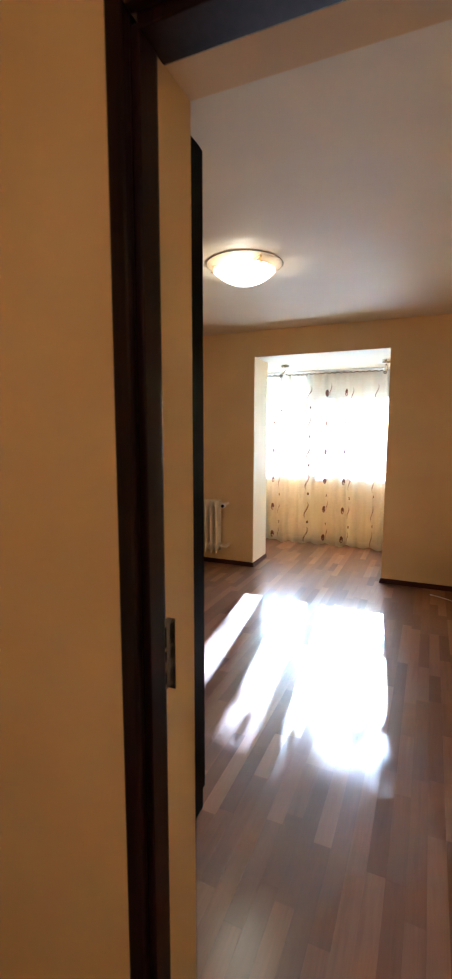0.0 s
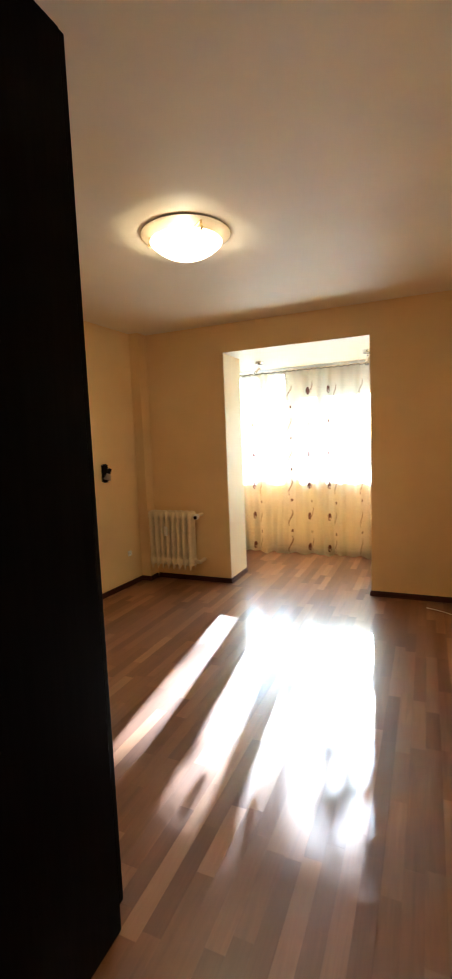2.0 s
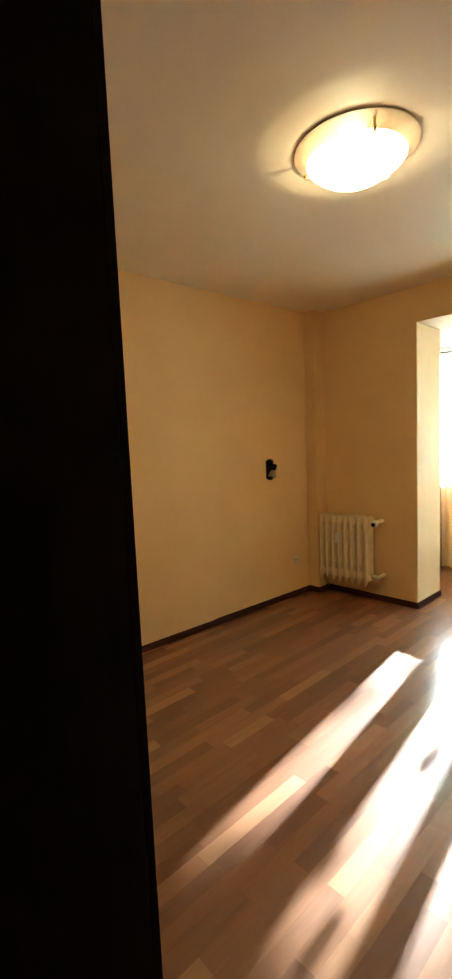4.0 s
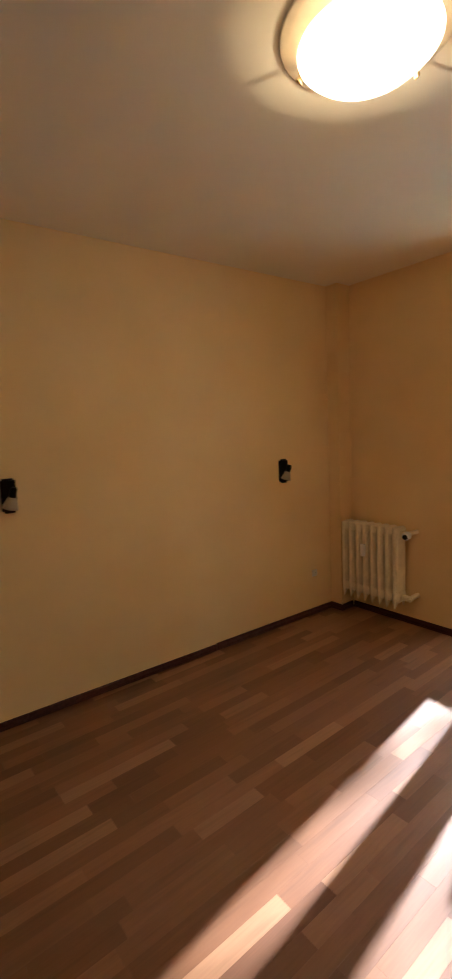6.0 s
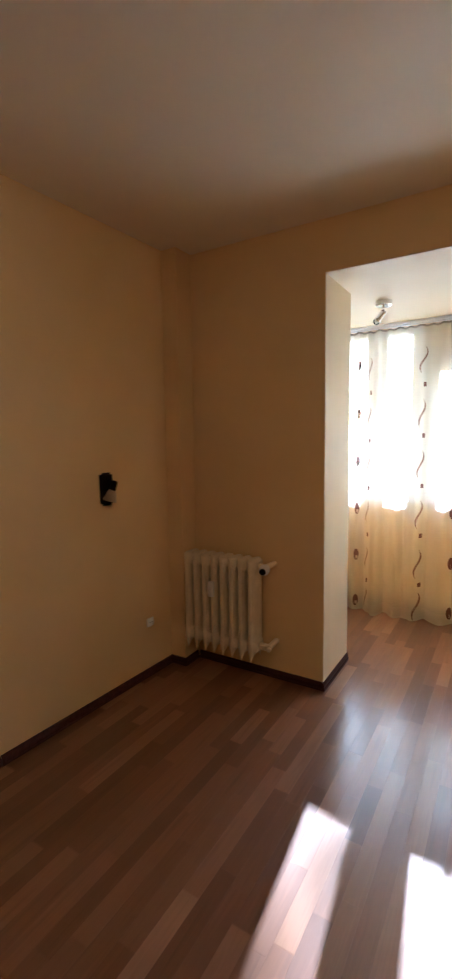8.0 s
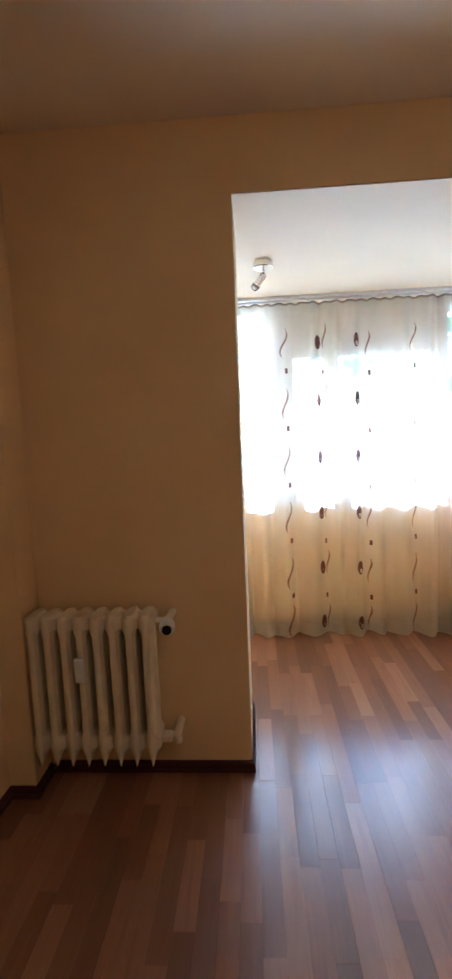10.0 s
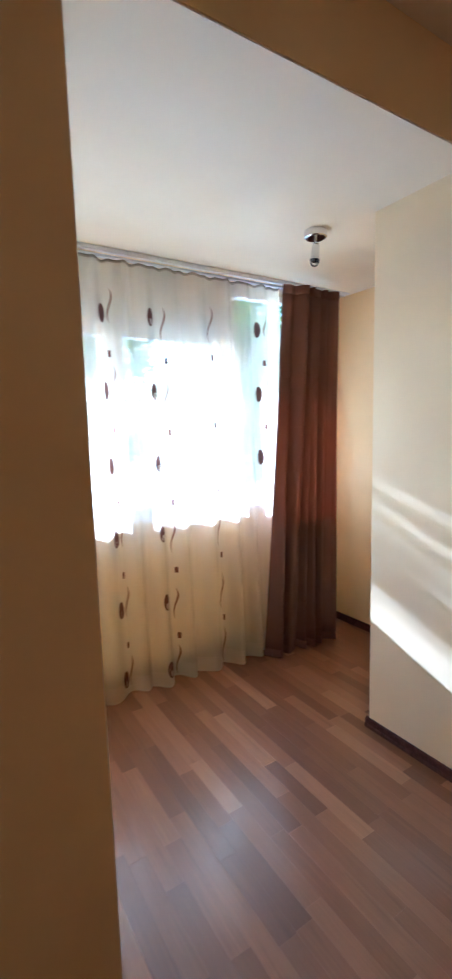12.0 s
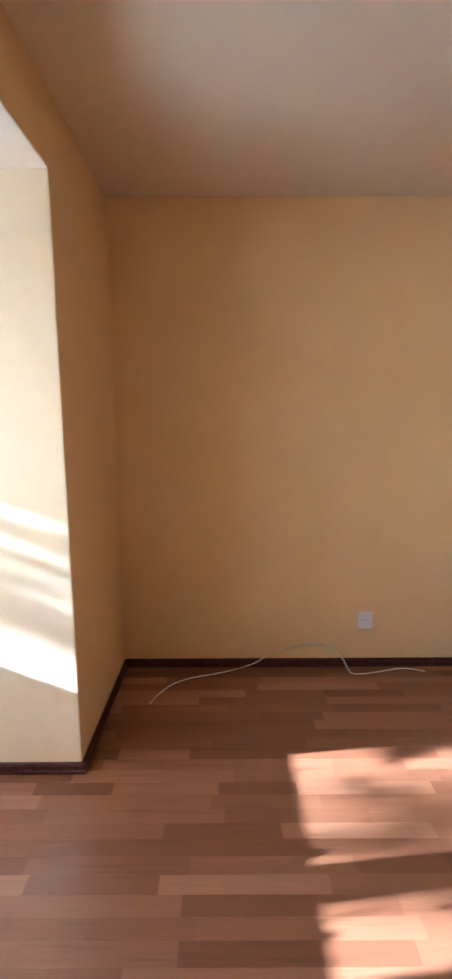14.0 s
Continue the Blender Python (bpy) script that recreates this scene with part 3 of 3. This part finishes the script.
# ---- spot lamps of the bay ----
def spot_lamp(x, y, turn, tilt):
    s = empty("ceiling_spot", "small chrome ceiling spotlight, switched off, on the bay ceiling", "spotlight", x, y, H, "bay spotlights")
    part("base", lathe(bmesh.new(), [(0, -0.0005), (0.050, -0.0005), (0.052, -0.006), (0.050, -0.030), (0.044, -0.034), (0, -0.034)], steps=36), CHROME, s, smooth=False)
    part("arm", tube(bmesh.new(), [(0, 0, -0.034), (0, 0, -0.065)], 0.006), CHROME, s)
    m = pose(0, 0, -0.070, 0, 0, turn) @ pose(0, 0, 0, 0, tilt, 0)
    head = part("head", lathe(bmesh.new(), [(0, 0.014), (0.014, 0.012), (0.018, 0.004), (0.019, -0.050), (0.023, -0.054), (0.023, -0.062), (0.020, -0.062), (0.016, -0.030), (0, -0.030)], m, 24), CHROME, s)
    part("bulb", lathe(bmesh.new(), [(0.008, -0.0305), (0.019, -0.060), (0.021, -0.072), (0.015, -0.084), (0, -0.088)], m, 20), BULB_GLASS, head, "clear reflector bulb", True)
    return s


spot_lamp(0.135, 0.70, 180, -40)
spot_lamp(1.285, 0.70, 200, -10)


# ---- radiator ----
def radiator():
    n, pitch = 8, 0.0640
    x0, yc, z0, z1 = -0.862, -0.100, 0.150, 0.748
    r = empty("radiator", "cream enamelled cast-iron column radiator on the wall", "radiator", x0 + n * pitch / 2, yc, 0)
    d = 0.068

    def section():
        """A casting: slim bar with a thin nose at front and back, broad head and foot that meet the next one, two pointed toes."""
        bm = bmesh.new()
        wide = pitch / 2 - 0.0008
        prof = [(z1, wide * 0.55, 0.78), (z1 - 0.012, wide, 0.94), (z1 - 0.052, wide, 1.0), (z1 - 0.078, 0.0195, 1.0),
                (z0 + 0.122, 0.0195, 1.0), (z0 + 0.098, wide, 1.0), (z0 + 0.056, wide, 1.0), (z0 + 0.034, 0.017, 0.98)]
        loops = []
        for z, w, k in prof:
            e, nose = d * k, min(w * 0.62, 0.012)
            loops.append([bm.verts.new((px, py, z)) for px, py in
                          ((-w, -e * 0.62), (-nose, -e * 0.95), (0, -e), (nose, -e * 0.95), (w, -e * 0.62),
                           (w, e * 0.62), (nose, e * 0.95), (0, e), (-nose, e * 0.95), (-w, e * 0.62))])
        for p, q in zip(loops, loops[1:]):
            for i in range(10):
                j = (i + 1) % 10
                bm.faces.new((p[i], p[j], q[j], q[i]))
        bm.faces.new(loops[0])
        bm.faces.new(list(reversed(loops[-1])))
        for sy in (-1, 1):
            toe = [bm.verts.new(v) for v in ((-0.0165, sy * d * 0.60, z0 + 0.036), (0.0165, sy * d * 0.60, z0 + 0.036), (0.010, sy * d * 0.93, z0 + 0.036),
                                             (0, sy * d * 0.975, z0 + 0.036), (-0.010, sy * d * 0.93, z0 + 0.036))]
            tip = bm.verts.new((0, sy * d * 0.90, z0 - 0.014))
            for i in range(5):
                bm.faces.new((toe[i], toe[(i + 1) % 5], tip))
            bm.faces.new(toe)
        return bm
    first = part("section", section(), ENAMEL, r)
    hub = part("hub", lathe(bmesh.new(), [(0, -0.0155), (0.027, -0.0155), (0.029, 0.0), (0.027, 0.0155), (0, 0.0155)], pose(0, 0, 0, 0, 90, 0), 18), ENAMEL, r)
    spots = [(k - (n - 1) / 2) * pitch for k in range(n)]
    first.location = (spots[0], 0, 0)
    for x in spots[1:]:
        s = new("section", first.data)
        s.parent = r
        s.location = (x, 0, 0)
    gaps = [(x + pitch / 2, z) for x in spots[:-1] for z in (z1 - 0.032, z0 + 0.077)]
    hub.location = (gaps[0][0], 0, gaps[0][1])
    for x, z in gaps[1:]:
        s = new("hub", hub.data)
        s.parent = r
        s.location = (x, 0, z)
    xe = n * pitch / 2
    # flow valve with its thermostat, return valve, brackets
    wall_y = -yc - 0.0005
    bm = tube(bmesh.new(), smooth_line([(xe - 0.01, 0, 0.706), (xe + 0.03, 0, 0.706), (xe + 0.045, 0.02, 0.706), (xe + 0.048, wall_y, 0.706)]), 0.016, 12)
    part("flow_pipe", bm, ENAMEL, r, smooth=True)
    head_at = pose(xe + 0.045, 0.004, 0.704, 98, 0, 6)
    valve = part("valve_head", lathe(bmesh.new(), [(0, 0.0), (0.017, 0.0), (0.019, 0.010), (0.026, 0.020), (0.0275, 0.056), (0.024, 0.066), (0, 0.066)],
                                     head_at, 24), WHITE_PLASTIC, r, "white ribbed thermostat head")
    for k in range(18):
        rib = boxes((0.0262, 0.0292, -0.0016, 0.0016, 0.022, 0.058), bevel=0.0008)
        rib.transform(head_at @ Matrix.Rotation(2 * math.pi * k / 18, 4, 'Z'))
        part("rib", rib, WHITE_PLASTIC, valve)
    part("valve_cap", lathe(bmesh.new(), [(0.0, 0.0661), (0.018, 0.0661), (0.018, 0.074), (0.015, 0.078), (0, 0.078)], head_at, 20),
         BLACK, valve, "black end cap")
    bm = tube(bmesh.new(), smooth_line([(xe - 0.01, 0, 0.225), (xe + 0.040, 0, 0.225), (xe + 0.058, 0.02, 0.228), (xe + 0.060, wall_y, 0.232)]), 0.017, 12)
    part("return_pipe", bm, ENAMEL, r, smooth=True)
    back = part("return_valve", lathe(bmesh.new(), [(0, -0.012), (0.020, -0.012), (0.024, -0.004), (0.024, 0.022), (0.019, 0.028), (0.019, 0.040), (0, 0.040)],
                                      pose(xe + 0.012, 0, 0.225, 0, 90, 0), 6), ENAMEL, r, "cream painted union nut")
    part("valve_bonnet", lathe(bmesh.new(), [(0, 0.0), (0.018, 0.0), (0.018, 0.020), (0.013, 0.024), (0.013, 0.040), (0.010, 0.044), (0, 0.044)],
                               pose(xe + 0.056, 0.010, 0.226, 95, 0, 20), 16), ENAMEL, back)
    for bx in (-0.18, 0.18):
        part("bracket", boxes((bx - 0.012, bx + 0.012, 0.05, wall_y, 0.60, 0.63)), ENAMEL, r)
    part("heat_meter", boxes((-0.050, -0.014, -0.090, -0.0685, 0.50, 0.595), bevel=0.005), WHITE_PLASTIC, r, "small white heat meter clipped on the front")


radiator()


# ---- wall sconces ----
def sconce(y, z, group="wall sconces"):
    x = left_x(y)
    s = empty("wall_sconce", "small black wall sconce with a frosted glass shade", "wall lamp", x, y, z, group)
    s.rotation_euler = (0, 0, math.atan(-0.040))
    bm = bmesh.new()
    pts = [(0.001, -0.036), (0.022, -0.036), (0.034, -0.022), (0.038, 0.0), (0.034, 0.022), (0.022, 0.036), (0.001, 0.036)]
    prism(bm, pts, -0.088, 0.088)
    bmesh.ops.bevel(bm, geom=[e for e in bm.edges if abs(e.verts[0].co.z - e.verts[1].co.z) < 1e-4], offset=0.01, segments=2, affect='EDGES')
    part("wall_plate", bm, BLACK, s)
    part("arm", tube(bmesh.new(), smooth_line([(0.034, 0.004, 0.004), (0.044, 0.010, 0.008), (0.056, 0.016, 0.014)]), 0.008), BLACK, s)
    m = pose(0.058, 0.018, 0.034, -12, 14, 0)
    head = part("lamp_holder", lathe(bmesh.new(), [(0, 0.012), (0.014, 0.010), (0.017, -0.002), (0.018, -0.040), (0, -0.040)], m, 20), BLACK, s)
    part("shade", lathe(bmesh.new(), [(0.018, -0.0402), (0.026, -0.058), (0.038, -0.100), (0.036, -0.100), (0.024, -0.058), (0.016, -0.0402)], m, 24), FROST, head, "frosted glass bell shade", True)
    return s


sconce(-0.66, 1.185)
sconce(-2.55, 1.22)


# ---- sockets ----
def socket(name, m, w, h, label):
    s = empty(name, label, "socket")
    s.matrix_world = m
    part("cover_plate", boxes((-w / 2, w / 2, 0.0005, 0.010, -h / 2, h / 2), bevel=0.003), WHITE_PLASTIC, s)
    insert = part("insert", lathe(bmesh.new(), [(0.024, 0.0101), (0.024, 0.014), (0.021, 0.014), (0.020, 0.0105), (0, 0.0105)], pose(0, 0, 0, -90, 0, 0), 24), WHITE_PLASTIC, s)
    for dx in (-0.0095, 0.0095):
        part("pin_hole", lathe(bmesh.new(), [(0, 0.0112), (0.003, 0.0112), (0.003, 0.0108), (0, 0.0108)], pose(dx, 0, 0, -90, 0, 0), 10), HOLE, insert)


socket("wall_socket", pose(left_x(-0.35), -0.35, 0.335, 0, 0, -90 - 2.3), 0.052, 0.052, "small white wall socket above the skirting")
socket("wall_socket", pose(XR, -1.41, 0.285, 0, 0, 90), 0.085, 0.105, "white wall socket low on the cream wall")


# ---- loose cable ----
cable = smooth_line([Vector((p[0] - 0.088, p[1], p[2])) for p in [(1.945, -0.215, 0.006), (2.00, -0.235, 0.005), (2.10, -0.30, 0.005), (2.165, -0.40, 0.005), (2.22, -0.58, 0.008), (2.262, -0.74, 0.030),
                     (2.28, -0.84, 0.075), (2.290, -0.96, 0.118), (2.297, -1.10, 0.140), (2.297, -1.20, 0.125), (2.283, -1.27, 0.07), (2.225, -1.31, 0.006),
                     (2.20, -1.36, 0.005), (2.225, -1.48, 0.005), (2.25, -1.62, 0.010), (2.225, -1.74, 0.006)]], 8)
cb = tagged(new("loose_cable"), "thin white cable lying loose along the skirting", "cable")
part("sheath", tube(bmesh.new(), cable, 0.0032, 7), CABLE, cb, smooth=True)
part("connector", tube(bmesh.new(), [(1.837, -0.205, 0.006), (1.8565, -0.2145, 0.006)], 0.0058, 8), WHITE_PLASTIC, cb, "bare connector end")


# ---- outside ----
structure("ground", boxes((-600, 600, 3, 600, -5.3, -5.0)), GROUND, "pale paved ground below the flat reaching far off", "ground")
structure("wall_facade", boxes((-6, BAY_L - 0.2, 0.5, BAY_Y + 0.25, -5, 6), (BAY_R + 0.2, 8, 0.5, BAY_Y + 0.25, -5, 6),
                               (BAY_L - 0.2, BAY_R + 0.2, 0.5, BAY_Y + 0.25, H + 0.201, 6), (BAY_L - 0.2, BAY_R + 0.2, 0.5, BAY_Y + 0.25, -5, -0.1)),
          CONCRETE, "grey rendered outer wall of the block", "wall")


def tree(x, y, top, crown_r, leaves, seed, low=0.35, high=0.8, spray=0.32):
    rnd = random.Random(seed)
    t = empty("tree", "leafy deciduous tree standing outside the window", "tree", x, y, -5.0, "trees outside")
    hgt = top + 5.0
    bm = bmesh.new()
    tube(bm, smooth_line([(0, 0, 0), (0.1, 0.05, hgt * 0.25), (-0.08, 0.1, hgt * 0.5), (0.1, 0, hgt * 0.8)]), 0.17, 10, 0.05)
    tips = []
    for k in range(16):
        a, z = rnd.uniform(0, 6.28), hgt * rnd.uniform(low, high)
        ln = crown_r * rnd.uniform(0.5, 1.0)
        end = Vector((ln * math.cos(a), ln * math.sin(a), z + ln * rnd.uniform(0.2, 0.8)))
        mid = Vector((end.x * 0.5, end.y * 0.5, z + (end.z - z) * 0.35))
        tube(bm, smooth_line([(0, 0, z), mid, end], 4), 0.045, 6, 0.010)
        tips += [mid.lerp(end, q) for q in (0.1, 0.4, 0.7, 1.0)]
    part("trunk", bm, BARK, t, smooth=True)
    verts, faces = [], []
    for k in range(leaves):
        c = tips[k % len(tips)] + Vector([rnd.gauss(0, spray) for _ in range(3)])
        n = Vector([rnd.gauss(0, 1) for _ in range(3)]).normalized()
        u = n.orthogonal().normalized()
        v = n.cross(u)
        s = rnd.uniform(0.045, 0.085)
        i = len(verts)
        verts += [c - u * s, c + v * s * 0.5, c + u * s + n * s * 0.25, c - v * s * 0.5]
        faces += [(i, i + 1, i + 2), (i, i + 2, i + 3)]
    me = bpy.data.meshes.new("crown")
    me.from_pydata(verts, [], faces)
    me.materials.append(LEAF)
    new("crown", me).parent = t
    return t


tree(7.6, 11.5, 5.8, 3.0, 34000, 3, 0.40, 0.92, 0.40)
tree(11.0, 14.0, 6.5, 3.2, 34000, 8, 0.35, 0.95, 0.42)
tree(5.6, 16.5, 5.6, 2.6, 24000, 33, 0.42, 0.92, 0.36)
# tall tree whose high crown shades the far end of the sunlit floor, with a few sprays hanging below it
tall = tree(-0.9, 16.2, 11.0, 3.0, 9000, 5, 0.80, 0.96, 0.32)


def hanging_sprays(t, sprays, seed):
    """Twigs hanging under the crown, each with a loose cluster of leaves."""
    rnd = random.Random(seed)
    for cx, cz, w, h, count in sprays:
        at = Vector((cx - t.location.x, rnd.uniform(-2.3, -2.0), cz - t.location.z))
        bm = tube(bmesh.new(), smooth_line([(0, 0, at.z + 2.2), (at.x * 0.5, at.y * 0.6, at.z + 1.9), (at.x, at.y, at.z + h)], 5), 0.022, 6, 0.008)
        limb = part("limb", bm, BARK, t, smooth=True)
        verts, faces = [], []
        for k in range(count):
            c = at + Vector((rnd.uniform(-w, w), rnd.gauss(0, 0.2), rnd.uniform(-h, h)))
            n = Vector([rnd.gauss(0, 1) for _ in range(3)]).normalized()
            u = n.orthogonal().normalized()
            v = n.cross(u)
            q = rnd.uniform(0.045, 0.08)
            i = len(verts)
            verts += [c - u * q, c + v * q * 0.5, c + u * q + n * q * 0.25, c - v * q * 0.5]
            faces += [(i, i + 1, i + 2), (i, i + 2, i + 3)]
        me = bpy.data.meshes.new("leaves")
        me.from_pydata(verts, [], faces)
        me.materials.append(LEAF)
        new("leaves", me).parent = limb


# across, height, half width, half height, leaves
hanging_sprays(tall, [(-1.0, 7.29, 1.6, 0.54, 11000), (-0.84, 6.26, 0.06, 0.05, 30), (-1.47, 6.36, 0.06, 0.05, 22),
                      (-1.62, 6.02, 0.06, 0.04, 12), (-0.45, 6.06, 0.12, 0.02, 16), (-0.55, 6.15, 0.10, 0.02, 12), (-0.35, 5.98, 0.10, 0.02, 10)], 4)
wisps = random.Random(17)
hanging_sprays(tall, [(wisps.uniform(-1.75, -0.3), wisps.uniform(5.92, 6.72), wisps.uniform(0.02, 0.06), wisps.uniform(0.015, 0.04), wisps.randrange(6, 11)) for _ in range(11)], 6)


def streak_tree(x, y, twigs, seed):
    """Tree added to shape the sunlight; a long thin branch carries small leaves on twigs (across, height, half width,
    half height, leaves).
    """
    rnd = random.Random(seed)
    t = empty("tree", "added slender tree whose leafy branch cuts the sunlight into streaks", "tree", x, y, -5.0, "trees outside")
    part("trunk", tube(bmesh.new(), smooth_line([(0, 0, 0), (0.06, 0.04, 3.0), (-0.03, 0, 6.0), (0.05, 0, 8.6)]), 0.06, 8, 0.015), BARK, t, smooth=True)
    branch = part("branch", tube(bmesh.new(), smooth_line([(0, 0, 7.2), (-1.6, -0.2, 8.1), (-3.0, -0.4, 8.15), (-4.3, -0.45, 7.95)]), 0.016, 6, 0.004), BARK, t, smooth=True)
    verts, faces = [], []
    for cx, cz, w, h, count in twigs:
        for k in range(count):
            c = Vector((cx - x + rnd.uniform(-w, w), -0.45 + rnd.gauss(0, 0.06), cz + 5.0 + rnd.uniform(-h, h)))
            n = Vector([rnd.gauss(0, 1) for _ in range(3)]).normalized()
            u = n.orthogonal().normalized()
            v = n.cross(u)
            q = rnd.uniform(0.022, 0.04)
            i = len(verts)
            verts += [c - u * q, c + v * q * 0.5, c + u * q + n * q * 0.25, c - v * q * 0.5]
            faces += [(i, i + 1, i + 2), (i, i + 2, i + 3)]
    me = bpy.data.meshes.new("leaves")
    me.from_pydata(verts, [], faces)
    me.materials.append(LEAF)
    new("leaves", me).parent = branch


# added leaf rows, set along the sun's rays to streak reveal and floor
streak_tree(4.8, 5.0, [(0.92, 2.38, 0.09, 0.006, 60), (0.92, 2.47, 0.09, 0.007, 70), (0.92, 2.57, 0.09, 0.008, 80), (0.92, 2.67, 0.09, 0.008, 80), (0.92, 2.78, 0.09, 0.010, 90), (0.92, 2.90, 0.09, 0.012, 110),
                     (0.92, 3.04, 0.12, 0.04, 240), (0.92, 2.66, 0.09, 0.34, 90),
                     (0.72, 2.78, 0.09, 0.10, 130), (0.60, 2.55, 0.05, 0.02, 16), (0.40, 2.50, 0.04, 0.03, 16), (0.30, 2.70, 0.03, 0.05, 16),
                     (-0.06, 2.62, 0.05, 0.03, 16), (0.05, 2.80, 0.03, 0.05, 16), (0.80, 2.36, 0.08, 0.012, 14), (0.70, 2.27, 0.08, 0.010, 12)], 9)


# ---- floor strips ----
STRIP, TH = 0.0645, 0.006
structure("floor_base", boxes((-1.5, XR + 0.2, YB - 0.0, BAY_Y + 0.25, -0.15, -TH), (0.35, 2.75, -6.2, YB, -0.15, -TH)), SUBFLOOR, "base under the laminate floor", "floor")
floor = tagged(new("floor"), "red-brown three-strip laminate floor with a soft gloss", "floor", kind="structure")


def strip_mesh(length):
    bm = boxes((-STRIP / 2 + 0.0001, STRIP / 2 - 0.0001, 0.0001, length - 0.0001, -TH, 0))
    top = [e for e in bm.edges if all(v.co.z > -0.0001 for v in e.verts)]
    bmesh.ops.bevel(bm, geom=top, offset=0.0002, segments=1, affect='EDGES')
    me = bpy.data.meshes.new("strip")
    bm.to_mesh(me)
    bm.free()
    me.materials.append(LAMINATE)
    return me


LENGTHS = (0.31, 0.42, 0.54, 0.66)
strips = [strip_mesh(q) for q in LENGTHS]
shapes = []
for me in strips:
    shapes.append(([v.co.copy() for v in me.vertices], [tuple(p.vertices) for p in me.polygons]))
rnd = random.Random(11)
fv, ff, made = [], [], 0
for row in range(int((XR + 1.30) / STRIP) + 7):
    x = -1.26 + (row + 0.5) * STRIP
    if x > 2.74:
        continue
    y = -6.1 + rnd.uniform(-0.5, 0.0)
    while y < BAY_Y:
        q = rnd.randrange(4)
        ym = y + LENGTHS[q] / 2
        near = 0.02 < x < 1.72 and -1.75 < ym < 1.15 and made < 300
        if near:
            ob = new("strip", strips[q])
            ob.parent = floor
            ob.location = (x, y, 0)
            made += 1
        elif (YB < ym and x < XR + 0.05) or (0.5 < x < 2.6 and ym <= YB):
            base = len(fv)
            fv += [(v.x + x, v.y + y, v.z) for v in shapes[q][0]]
            ff += [tuple(i + base for i in f) for f in shapes[q][1]]
        y += LENGTHS[q]
me = bpy.data.meshes.new("strips")
me.from_pydata(fv, [], ff)
me.materials.append(LAMINATE)
rest = new("strips", me)
rest.parent = floor
tagged(rest, kind="stuff")
